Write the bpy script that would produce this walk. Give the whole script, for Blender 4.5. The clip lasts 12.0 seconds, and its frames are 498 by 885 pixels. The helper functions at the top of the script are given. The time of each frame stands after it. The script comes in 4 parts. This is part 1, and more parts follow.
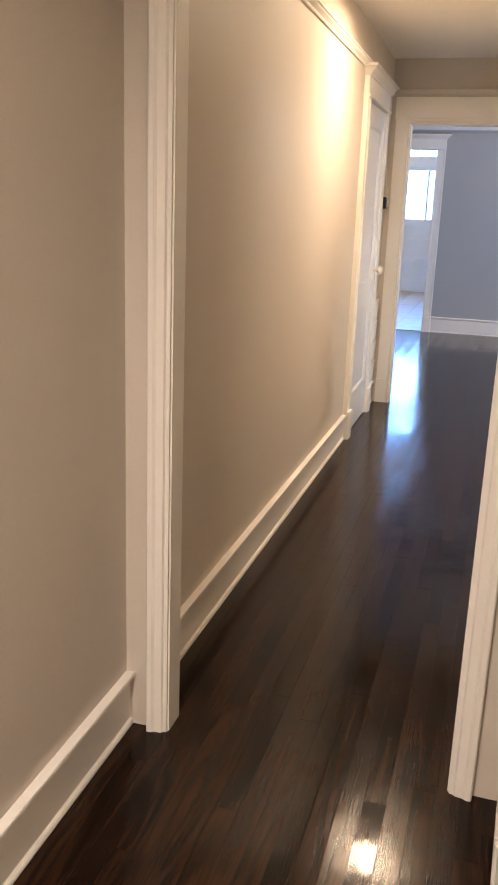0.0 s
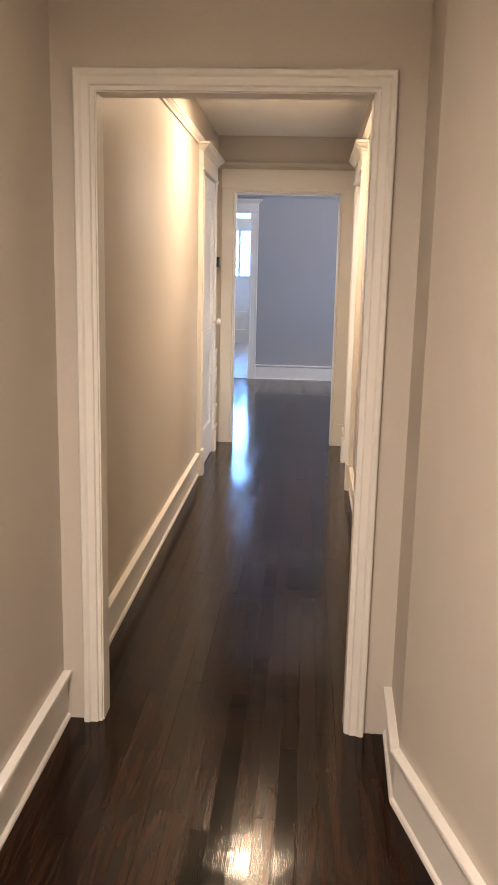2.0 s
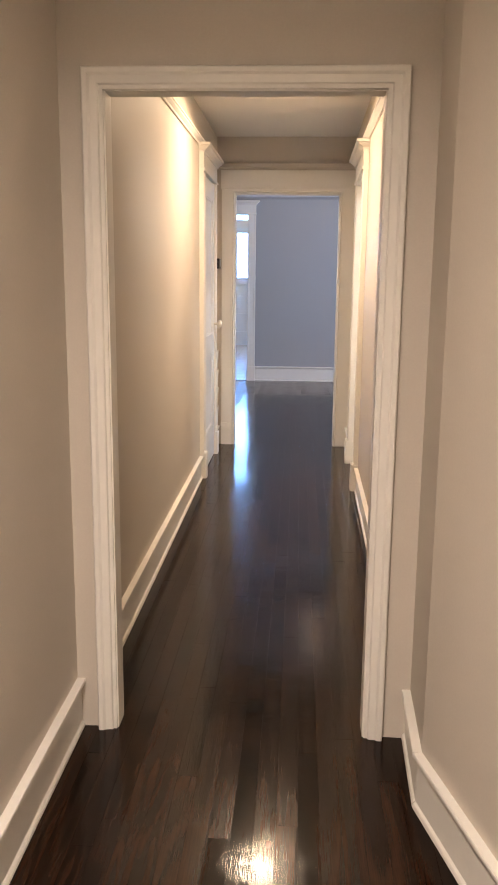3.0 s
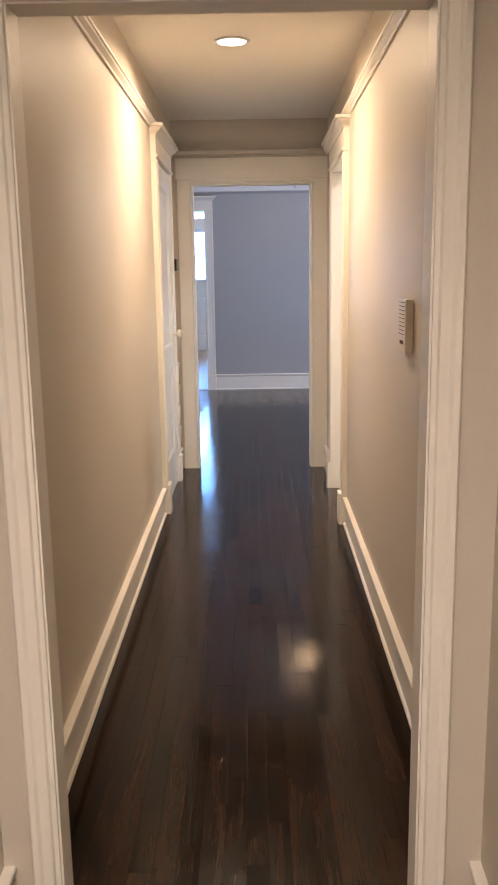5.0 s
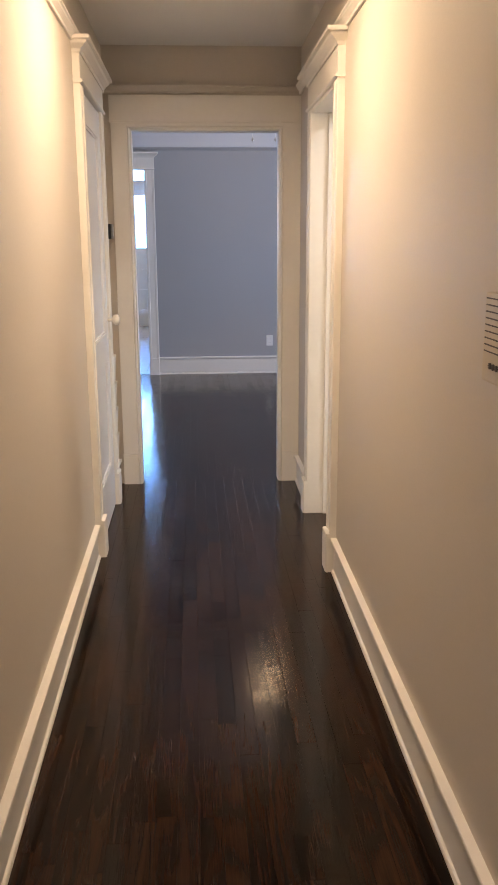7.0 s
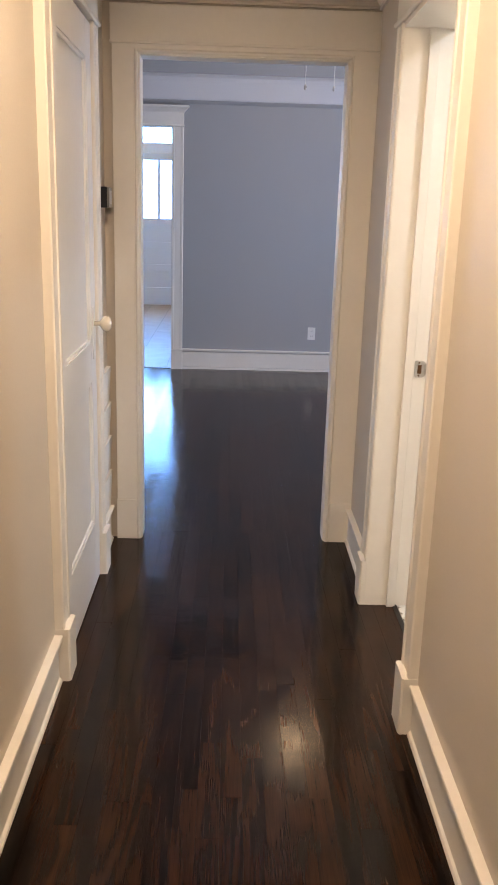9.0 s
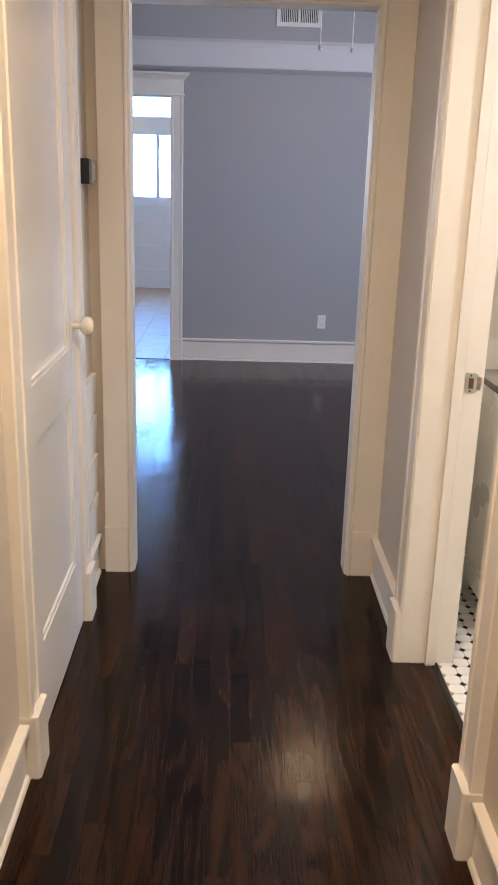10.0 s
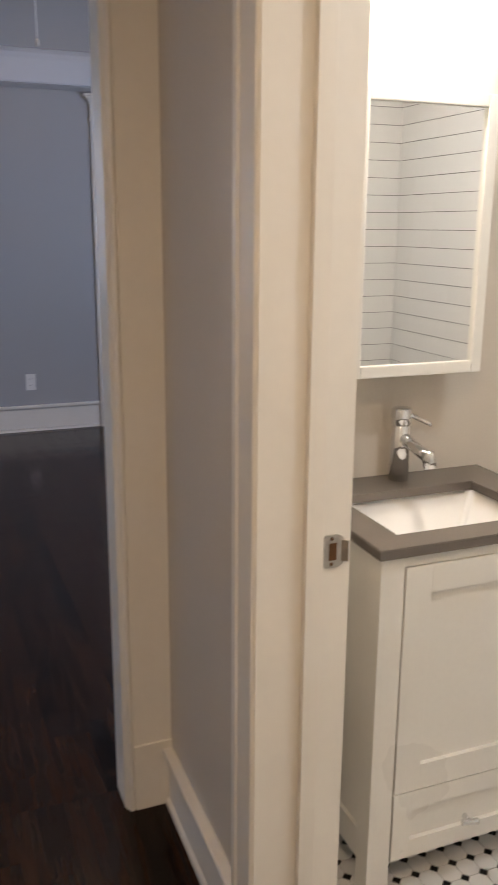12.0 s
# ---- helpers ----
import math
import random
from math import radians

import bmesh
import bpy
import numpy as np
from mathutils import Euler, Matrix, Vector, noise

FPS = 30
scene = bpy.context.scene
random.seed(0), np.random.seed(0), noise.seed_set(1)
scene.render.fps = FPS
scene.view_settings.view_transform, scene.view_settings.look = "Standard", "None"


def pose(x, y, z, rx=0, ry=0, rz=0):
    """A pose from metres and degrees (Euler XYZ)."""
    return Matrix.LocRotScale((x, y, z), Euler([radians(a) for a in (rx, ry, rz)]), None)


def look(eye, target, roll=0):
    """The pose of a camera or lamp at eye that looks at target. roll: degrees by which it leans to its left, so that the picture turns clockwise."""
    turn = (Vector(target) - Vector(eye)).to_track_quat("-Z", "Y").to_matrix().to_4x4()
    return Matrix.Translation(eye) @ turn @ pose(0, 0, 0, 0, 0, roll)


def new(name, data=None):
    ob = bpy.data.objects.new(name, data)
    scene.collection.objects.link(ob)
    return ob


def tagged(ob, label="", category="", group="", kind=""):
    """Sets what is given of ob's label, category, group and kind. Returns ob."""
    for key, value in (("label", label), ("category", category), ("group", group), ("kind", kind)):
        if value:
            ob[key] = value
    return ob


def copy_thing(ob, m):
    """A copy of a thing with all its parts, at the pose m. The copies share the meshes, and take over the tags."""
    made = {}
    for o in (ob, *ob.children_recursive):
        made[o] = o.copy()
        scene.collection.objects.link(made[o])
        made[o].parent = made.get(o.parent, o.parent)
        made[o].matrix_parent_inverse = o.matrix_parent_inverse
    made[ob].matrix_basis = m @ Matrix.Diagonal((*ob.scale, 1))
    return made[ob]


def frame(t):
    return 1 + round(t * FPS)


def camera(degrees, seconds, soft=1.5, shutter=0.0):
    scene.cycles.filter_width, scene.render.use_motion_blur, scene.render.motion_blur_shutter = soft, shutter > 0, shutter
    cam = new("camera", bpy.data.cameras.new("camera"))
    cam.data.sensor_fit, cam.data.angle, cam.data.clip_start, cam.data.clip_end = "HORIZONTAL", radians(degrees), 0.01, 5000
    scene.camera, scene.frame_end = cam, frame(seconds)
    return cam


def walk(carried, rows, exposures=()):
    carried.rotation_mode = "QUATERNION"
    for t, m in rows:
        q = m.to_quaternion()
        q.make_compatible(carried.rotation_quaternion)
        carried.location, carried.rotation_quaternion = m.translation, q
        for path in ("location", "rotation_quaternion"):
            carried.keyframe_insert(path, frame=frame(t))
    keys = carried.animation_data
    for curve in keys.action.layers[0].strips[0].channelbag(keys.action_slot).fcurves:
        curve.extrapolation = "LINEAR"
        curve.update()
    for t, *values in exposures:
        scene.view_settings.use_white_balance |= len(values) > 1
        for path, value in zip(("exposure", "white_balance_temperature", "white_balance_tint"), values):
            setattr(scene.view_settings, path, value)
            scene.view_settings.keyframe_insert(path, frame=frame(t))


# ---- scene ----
cam = camera(33.0, 12.0, shutter=0.3)
PATH = [
    (0, (0.731, -0.512, 1.42), (0.199, 1.339, 0.881), 2.1),
    (0.5, (0.701, -0.758, 1.428), (0.285, 1.144, 0.967), 1.0),
    (1, (0.607, -0.898, 1.434), (0.369, 1.058, 1.091), -0.8),
    (1.5, (0.576, -0.997, 1.422), (0.420, 0.960, 1.042), 1.1),
    (2, (0.572, -1.030, 1.422), (0.452, 0.926, 1.021), 1.3),
    (2.5, (0.539, -1.036, 1.414), (0.426, 0.922, 1.018), 0.7),
    (4.5, (0.478, -0.493, 1.42), (0.369, 1.464, 1.022), 0.4),
    (5, (0.407, -0.206, 1.423), (0.394, 1.754, 1.027), -0.9),
    (5.5, (0.39, 0.057, 1.43), (0.439, 2.011, 1.008), -0.1),
    (6, (0.397, 0.34, 1.435), (0.387, 2.296, 1.019), 0.2),
    (6.5, (0.351, 0.644, 1.438), (0.382, 2.596, 1.002), -0.9),
    (7, (0.323, 0.97, 1.432), (0.449, 2.911, 0.964), -0.3),
    (9, (0.366, 2.318, 1.44), (0.423, 4.246, 0.913), 1.7),
    (9.5, (0.363, 2.589, 1.43), (0.387, 4.513, 0.883), 1.7),
    (10, (0.345, 2.888, 1.436), (0.4, 4.803, 0.863), 1.7),
    (10.5, (0.378, 3.206, 1.461), (0.48, 5.123, 0.901), 3.6),
    (11, (0.362, 3.525, 1.45), (0.55, 5.444, 0.917), 3.0),
    (11.5, (0.342, 3.823, 1.457), (0.792, 5.7, 0.935), 1.2),
    (12, (0.424, 4.06, 1.456), (1.136, 5.861, 0.959), 0.4),
]
walk(cam, [(t, look(eye, target, roll)) for t, eye, target, roll in PATH], exposures=[(0.0, 0.0), (2.0, -0.04), (4.5, -0.1), (5.5, -0.2), (6.0, -0.27), (7.0, -0.33), (9.0, -0.27), (10.0, -0.3), (11.0, -0.28), (11.5, -0.5), (12.0, -0.95)])

scene.view_settings.exposure = 0.0

# ---- world, sun and lamps ----
world = bpy.data.worlds.new("world")
scene.world = world
world.use_nodes = True
wn = world.node_tree
sky = wn.nodes.new("ShaderNodeTexSky")
sky.sky_type = "NISHITA"
sky.sun_disc = False
sky.sun_elevation = radians(35)
sky.sun_rotation = radians(120)
wn.links.new(sky.outputs[0], wn.nodes["Background"].inputs[0])
wn.nodes["Background"].inputs[1].default_value = 0.06

WARM = (1.0, 0.825, 0.71)
DAY = (0.60, 0.72, 1.0)


def lamp(name, kind, place, watts, colour, **kw):
    data = bpy.data.lights.new(name, kind)
    data.energy, data.color = watts, colour
    for k, v in kw.items():
        if k == "size":
            data.size = v
        elif k == "size_y":
            data.shape = "RECTANGLE"
            data.size_y = v
        elif k == "spread":
            data.spread = v
        elif k == "disk":
            data.shape = "DISK"
            data.size = v
        elif k == "radius":
            data.shadow_soft_size = v
        elif k == "cone":
            data.spot_size, data.spot_blend = v
        elif k == "angle":
            data.angle = v
    ob = new(name, data)
    ob.matrix_world = place
    return ob


sun = lamp("sun", "SUN", look((0, 0, 0), (0.6, 0.55, -0.57)), 2.5, (1.0, 0.95, 0.88), angle=radians(0.5))
lamp("lamp_hall", "AREA", look((0.33, 3.9, 2.443), (0.33, 3.9, 0)), 35, (1.0, 0.72, 0.48), disk=0.19, spread=radians(170))
# unseen lamp added behind the view to light the entry walls
lamp("fill_room_a", "AREA", look((0.15, -0.9, 2.443), (0.15, -0.9, 0)), 76, WARM, disk=0.42, spread=radians(160))
lamp("lamp_bath", "POINT", Matrix.Translation((1.45, 5.66, 2.04)), 48, (1.0, 0.90, 0.80), radius=0.05)
lamp("lamp_bath_ceiling", "AREA", look((1.75, 4.72, 2.443), (1.75, 4.72, 0)), 18, (0.93, 0.96, 1.0), disk=0.14, spread=radians(170))
lamp("lamp_fan", "SPOT", look((0.98, 8.10, 2.57), (0.98, 8.10, 0)), 70, (1.0, 0.60, 0.34), radius=0.045, cone=(radians(104), 0.7))
lamp("light_window_right", "AREA", look((2.865, 7.65, 1.6), (0.0, 8.2, 1.85)), 92, DAY, size=1.0, size_y=1.5)
# cool fill added from an unseen west side, for the hall's end wall and jamb
lamp("fill_window_left", "AREA", look((-2.28, 7.65, 1.5), (0.9, 6.0, 0.9)), 14, DAY, size=1.0, size_y=1.5)
lamp("light_far_door", "AREA", look((-0.72, 15.63, 1.9), (-0.72, 10.0, 1.2)), 3, (0.35, 0.6, 1.0), size=0.9, size_y=1.2)
lamp("light_far_window", "AREA", look((-1.95, 15.6, 1.9), (-1.3, 10.0, 1.2)), 62, (1.0, 0.92, 0.84), size=1.2, size_y=1.5)


# ---- materials ----
def mat(name, colour, rough=0.5, metal=0.0, bump=0.0, scale=80.0, vary=0.05, patch=2.0, coat=0.0, spec=0.5, piece=0.0, dist=0.002):
    """A painted or plain surface: two scales of change in colour, gloss and fine relief."""
    m = bpy.data.materials.new(name)
    m.use_nodes = True
    nt, p = m.node_tree, m.node_tree.nodes["Principled BSDF"]
    p.inputs["Roughness"].default_value, p.inputs["Metallic"].default_value = rough, metal
    p.inputs["Coat Weight"].default_value, p.inputs["Specular IOR Level"].default_value = coat, spec
    geo = nt.nodes.new("ShaderNodeNewGeometry")
    big = nt.nodes.new("ShaderNodeTexNoise")
    big.inputs["Scale"].default_value, big.inputs["Detail"].default_value = patch, 4
    fine = nt.nodes.new("ShaderNodeTexNoise")
    fine.inputs["Scale"].default_value, fine.inputs["Detail"].default_value = scale, 3
    nt.links.new(geo.outputs["Position"], big.inputs["Vector"])
    nt.links.new(geo.outputs["Position"], fine.inputs["Vector"])
    add = nt.nodes.new("ShaderNodeMath")
    add.operation = "ADD"
    nt.links.new(big.outputs["Fac"], add.inputs[0])
    nt.links.new(fine.outputs["Fac"], add.inputs[1])
    last = add
    if piece:
        info = nt.nodes.new("ShaderNodeObjectInfo")
        mul = nt.nodes.new("ShaderNodeMath")
        mul.operation = "MULTIPLY_ADD"
        mul.inputs[1].default_value = piece
        nt.links.new(info.outputs["Random"], mul.inputs[0])
        nt.links.new(add.outputs[0], mul.inputs[2])
        last = mul
    ramp = nt.nodes.new("ShaderNodeMapRange")
    ramp.inputs["From Min"].default_value, ramp.inputs["From Max"].default_value = 0.6, 1.4 + piece
    ramp.inputs["To Min"].default_value, ramp.inputs["To Max"].default_value = 1 - vary, 1 + vary
    nt.links.new(last.outputs[0], ramp.inputs["Value"])
    vec = nt.nodes.new("ShaderNodeVectorMath")
    vec.operation = "SCALE"
    vec.inputs[0].default_value = colour
    nt.links.new(ramp.outputs[0], vec.inputs["Scale"])
    nt.links.new(vec.outputs[0], p.inputs["Base Color"])
    rr = nt.nodes.new("ShaderNodeMapRange")
    rr.inputs["From Min"].default_value, rr.inputs["From Max"].default_value = 0.3, 0.7
    rr.inputs["To Min"].default_value, rr.inputs["To Max"].default_value = rough * 0.88, min(1, rough * 1.12)
    nt.links.new(big.outputs["Fac"], rr.inputs["Value"])
    nt.links.new(rr.outputs[0], p.inputs["Roughness"])
    if bump:
        b = nt.nodes.new("ShaderNodeBump")
        b.inputs["Strength"].default_value, b.inputs["Distance"].default_value = bump, dist
        nt.links.new(fine.outputs["Fac"], b.inputs["Height"])
        nt.links.new(b.outputs[0], p.inputs["Normal"])
    return m


def glow(name, colour, strength):
    m = bpy.data.materials.new(name)
    m.use_nodes = True
    p = m.node_tree.nodes["Principled BSDF"]
    p.inputs["Base Color"].default_value = (*colour, 1)
    p.inputs["Emission Color"].default_value = (*colour, 1)
    p.inputs["Emission Strength"].default_value = strength
    return m


def wood_floor(name, dark, light, rough):
    """Stained oak strips: grain along y, cathedral figure, tone by board, worn satin varnish with slow waves."""
    m = bpy.data.materials.new(name)
    m.use_nodes = True
    nt, p = m.node_tree, m.node_tree.nodes["Principled BSDF"]
    N, L = nt.nodes.new, nt.links.new
    tc, info, isl = N("ShaderNodeNewGeometry"), N("ShaderNodeObjectInfo"), N("ShaderNodeNewGeometry")
    rnd = N("ShaderNodeMath")
    rnd.operation = "ADD"
    L(info.outputs["Random"], rnd.inputs[0])
    L(isl.outputs["Random Per Island"], rnd.inputs[1])
    frac = N("ShaderNodeMath")
    frac.operation = "FRACT"
    L(rnd.outputs[0], frac.inputs[0])
    off = N("ShaderNodeVectorMath")
    off.operation = "SCALE"
    off.inputs[0].default_value = (17.0, 31.0, 5.0)
    L(frac.outputs[0], off.inputs["Scale"])
    pos = N("ShaderNodeVectorMath")
    pos.operation = "ADD"
    L(tc.outputs["Position"], pos.inputs[0])
    L(off.outputs[0], pos.inputs[1])
    mp = N("ShaderNodeMapping")
    mp.inputs["Scale"].default_value = (9.0, 1.0, 1.0)
    L(pos.outputs[0], mp.inputs["Vector"])
    wave = N("ShaderNodeTexNoise")
    wave.inputs["Scale"].default_value, wave.inputs["Detail"].default_value, wave.inputs["Distortion"].default_value = 1.0, 1.5, 0.6
    L(mp.outputs[0], wave.inputs["Vector"])
    rings = N("ShaderNodeMath")
    rings.operation = "MULTIPLY"
    rings.inputs[1].default_value = 40.0
    L(wave.outputs["Fac"], rings.inputs[0])
    ringn = N("ShaderNodeMath")
    ringn.operation = "SINE"
    L(rings.outputs[0], ringn.inputs[0])
    mp2 = N("ShaderNodeMapping")
    mp2.inputs["Scale"].default_value = (380.0, 10.0, 1.0)
    L(pos.outputs[0], mp2.inputs["Vector"])
    pore = N("ShaderNodeTexNoise")
    pore.inputs["Scale"].default_value, pore.inputs["Detail"].default_value = 1.0, 3.0
    L(mp2.outputs[0], pore.inputs["Vector"])
    mixg = N("ShaderNodeMath")
    mixg.operation = "MULTIPLY_ADD"
    mixg.inputs[1].default_value = 0.11
    L(ringn.outputs[0], mixg.inputs[0])
    fineg = N("ShaderNodeMath")
    fineg.operation = "MULTIPLY"
    fineg.inputs[1].default_value = 0.6
    L(pore.outputs["Fac"], fineg.inputs[0])
    L(fineg.outputs[0], mixg.inputs[2])
    tone = N("ShaderNodeMath")
    tone.operation = "MULTIPLY_ADD"
    tone.inputs[1].default_value = 0.24
    L(frac.outputs[0], tone.inputs[0])
    stain = N("ShaderNodeTexNoise")
    stain.inputs["Scale"].default_value, stain.inputs["Detail"].default_value = 5.0, 3.0
    L(tc.outputs["Position"], stain.inputs["Vector"])
    blot = N("ShaderNodeMath")
    blot.operation = "MULTIPLY_ADD"
    blot.inputs[1].default_value = 0.45
    L(stain.outputs["Fac"], blot.inputs[0])
    L(mixg.outputs[0], blot.inputs[2])
    L(blot.outputs[0], tone.inputs[2])
    ramp = N("ShaderNodeValToRGB")
    ramp.color_ramp.elements[0].position, ramp.color_ramp.elements[1].position = 0.43, 1.02
    ramp.color_ramp.elements[0].color, ramp.color_ramp.elements[1].color = (*dark, 1), (*light, 1)
    L(tone.outputs[0], ramp.inputs[0])
    L(ramp.outputs[0], p.inputs["Base Color"])
    p.inputs["IOR"].default_value = 1.26
    p.inputs["Coat Weight"].default_value, p.inputs["Coat Roughness"].default_value, p.inputs["Coat IOR"].default_value = 0.13, 0.27, 1.25
    slow = N("ShaderNodeTexNoise")
    slow.inputs["Scale"].default_value, slow.inputs["Detail"].default_value = 7.0, 3.0
    L(tc.outputs["Position"], slow.inputs["Vector"])
    rr = N("ShaderNodeMapRange")
    rr.inputs["From Min"].default_value, rr.inputs["From Max"].default_value = 0.3, 0.7
    rr.inputs["To Min"].default_value, rr.inputs["To Max"].default_value = rough * 0.8, rough * 1.25
    L(slow.outputs["Fac"], rr.inputs["Value"])
    sheen = N("ShaderNodeMath")
    sheen.operation = "MULTIPLY_ADD"
    sheen.inputs[1].default_value, sheen.inputs[2].default_value = 0.9, 0.6
    L(frac.outputs[0], sheen.inputs[0])
    worn = N("ShaderNodeMath")
    worn.operation = "MULTIPLY"
    L(rr.outputs[0], worn.inputs[0])
    L(sheen.outputs[0], worn.inputs[1])
    L(worn.outputs[0], p.inputs["Roughness"])
    b1 = N("ShaderNodeBump")
    b1.inputs["Strength"].default_value, b1.inputs["Distance"].default_value = 0.45, 0.0005
    L(mixg.outputs[0], b1.inputs["Height"])
    wav = N("ShaderNodeTexNoise")
    wav.inputs["Scale"].default_value, wav.inputs["Detail"].default_value = 12.0, 2.0
    L(tc.outputs["Position"], wav.inputs["Vector"])
    b2 = N("ShaderNodeBump")
    b2.inputs["Strength"].default_value, b2.inputs["Distance"].default_value = 0.5, 0.0011
    L(wav.outputs["Fac"], b2.inputs["Height"])
    L(b1.outputs[0], b2.inputs["Normal"])
    L(b2.outputs[0], p.inputs["Normal"])
    return m


M_WALL = mat("warm_grey_wall_paint", (0.595, 0.543, 0.474), 0.55, spec=0.35, bump=0.25, scale=160, vary=0.035, patch=1.3, dist=0.0008)
M_BED = mat("cool_grey_wall_paint", (0.378, 0.384, 0.395), 0.55, spec=0.35, bump=0.25, scale=160, vary=0.03, patch=1.3, dist=0.0008)
M_BAND = mat("pale_frieze_paint", (0.62, 0.63, 0.66), 0.5, bump=0.2, scale=120, vary=0.03, patch=1.5, dist=0.0006)
M_CEIL = mat("ceiling_paint", (0.80, 0.78, 0.74), 0.7, bump=0.3, scale=120, vary=0.03, patch=1.0)
M_TRIM = mat("white_trim_paint", (0.80, 0.77, 0.71), 0.46, bump=0.12, scale=45, vary=0.02, patch=5.0, dist=0.0004)
M_DOOR = mat("white_door_paint", (0.78, 0.785, 0.79), 0.40, bump=0.12, scale=40, vary=0.02, patch=4.0, dist=0.0004)
M_FLOOR = wood_floor("dark_stained_oak", (0.0030, 0.0016, 0.0010), (0.040, 0.0165, 0.0074), 0.12)
M_GAP = mat("dark_joint", (0.006, 0.004, 0.003), 0.8)
M_DARK = mat("black_plastic", (0.01, 0.01, 0.01), 0.3)
M_SILVER = mat("silver_plastic", (0.45, 0.45, 0.45), 0.3, metal=0.6)
M_GREYP = mat("grey_plastic", (0.22, 0.215, 0.20), 0.35)
M_CHROME = mat("chrome", (0.75, 0.75, 0.75), 0.08, metal=1.0)
M_STEEL = mat("worn_nickel", (0.55, 0.52, 0.47), 0.3, metal=1.0, vary=0.2, patch=60)
M_BRASS = mat("aged_brass", (0.16, 0.075, 0.03), 0.4, metal=0.7, vary=0.2, patch=30)
M_CREAM = mat("cream_ceramic", (0.78, 0.72, 0.60), 0.12, coat=0.5)
M_ALMOND = mat("almond_plastic", (0.55, 0.47, 0.34), 0.4)
M_SLOT = mat("slot_shade_brown", (0.08, 0.06, 0.045), 0.6)
M_VENT = mat("vent_shade_grey", (0.07, 0.07, 0.075), 0.6)
M_OUTLET = mat("white_plastic", (0.78, 0.78, 0.76), 0.3)
M_TILE = mat("white_glazed_tile", (0.72, 0.715, 0.70), 0.12, vary=0.04, piece=0.6)
M_BLACKT = mat("black_glazed_tile", (0.012, 0.012, 0.012), 0.15)
M_GROUT = mat("grey_grout", (0.20, 0.19, 0.17), 0.9, bump=0.4, scale=300)
M_GROUTD = mat("dark_grout", (0.10, 0.095, 0.085), 0.9)
M_VAN = mat("white_cabinet_paint", (0.76, 0.74, 0.69), 0.3, vary=0.02)
M_STONE = mat("grey_quartz", (0.148, 0.128, 0.110), 0.25, scale=500, vary=0.12)
M_SINK = mat("white_porcelain", (0.82, 0.80, 0.77), 0.08, coat=0.4, vary=0.01)
M_PLANK = mat("pale_wood_tile", (0.27, 0.205, 0.15), 0.34, scale=40, vary=0.06, patch=6, piece=0.8)
M_BLIND = mat("white_blind", (0.75, 0.75, 0.75), 0.5)
M_EMIT = glow("lamp_lens", (1.0, 0.86, 0.66), 14.0)
M_BULB = glow("frosted_bulb", (1.0, 0.80, 0.56), 14.0)
M_FANBULB = glow("fan_globe_glass", (1.0, 0.66, 0.38), 55.0)
M_OUT = glow("overcast_daylight", (0.19, 0.45, 1.0), 44.0)
M_MIRROR = mat("mirror_silver", (0.93, 0.93, 0.92), 0.01, metal=1.0, vary=0.0)
M_GLASS = bpy.data.materials.new("window_glass")
M_GLASS.use_nodes = True
M_GLASS.node_tree.nodes["Principled BSDF"].inputs["Transmission Weight"].default_value = 1.0
M_GLASS.node_tree.nodes["Principled BSDF"].inputs["Roughness"].default_value = 0.02


# ---- mesh helpers ----
def box(bm, x0, x1, y0, y1, z0, z1, bevel=0.0):
    vs = [bm.verts.new((x, y, z)) for x in (x0, x1) for y in (y0, y1) for z in (z0, z1)]
    fs = [bm.faces.new([vs[i] for i in f]) for f in ((0, 1, 3, 2), (4, 6, 7, 5), (0, 4, 5, 1), (2, 3, 7, 6), (0, 2, 6, 4), (1, 5, 7, 3))]
    if bevel:
        edges = {e for f in fs for e in f.edges}
        bmesh.ops.bevel(bm, geom=list(edges), offset=bevel, segments=2, affect="EDGES", profile=0.7)
    return bm


def extrude(bm, poly, a, b, axis="z"):
    """A prism of a closed outline between a and b along an axis."""
    def at(u, v, w):
        return {"z": (u, v, w), "x": (w, u, v), "y": (u, w, v)}[axis]
    lo = [bm.verts.new(at(u, v, a)) for u, v in poly]
    hi = [bm.verts.new(at(u, v, b)) for u, v in poly]
    n = len(poly)
    bm.faces.new(lo)
    bm.faces.new(hi)
    for i in range(n):
        bm.faces.new((lo[i], lo[(i + 1) % n], hi[(i + 1) % n], hi[i]))
    return bm


def lathe(bm, profile, place=None, steps=20):
    """A turned piece from (radius, height) pairs about z, then moved by a matrix."""
    rings = []
    for r, z in profile:
        rings.append([bm.verts.new((r * math.cos(2 * math.pi * k / steps), r * math.sin(2 * math.pi * k / steps), z)) for k in range(steps)])
    made = [v for ring in rings for v in ring]
    for a, b in zip(rings, rings[1:]):
        for k in range(steps):
            bm.faces.new((a[k], a[(k + 1) % steps], b[(k + 1) % steps], b[k]))
    bm.faces.new(rings[0])
    bm.faces.new(rings[-1])
    if place is not None:
        bmesh.ops.transform(bm, matrix=place, verts=made)
    return bm


def part(name, bm, material, parent=None, label="", kind="", smooth=False):
    bmesh.ops.recalc_face_normals(bm, faces=bm.faces)
    me = bpy.data.meshes.new(name)
    bm.to_mesh(me)
    bm.free()
    me.materials.append(material)
    ob = new(name, me)
    if smooth:
        for f in me.polygons:
            f.use_smooth = True
    if parent:
        ob.parent = parent
    return tagged(ob, label=label, kind=kind)


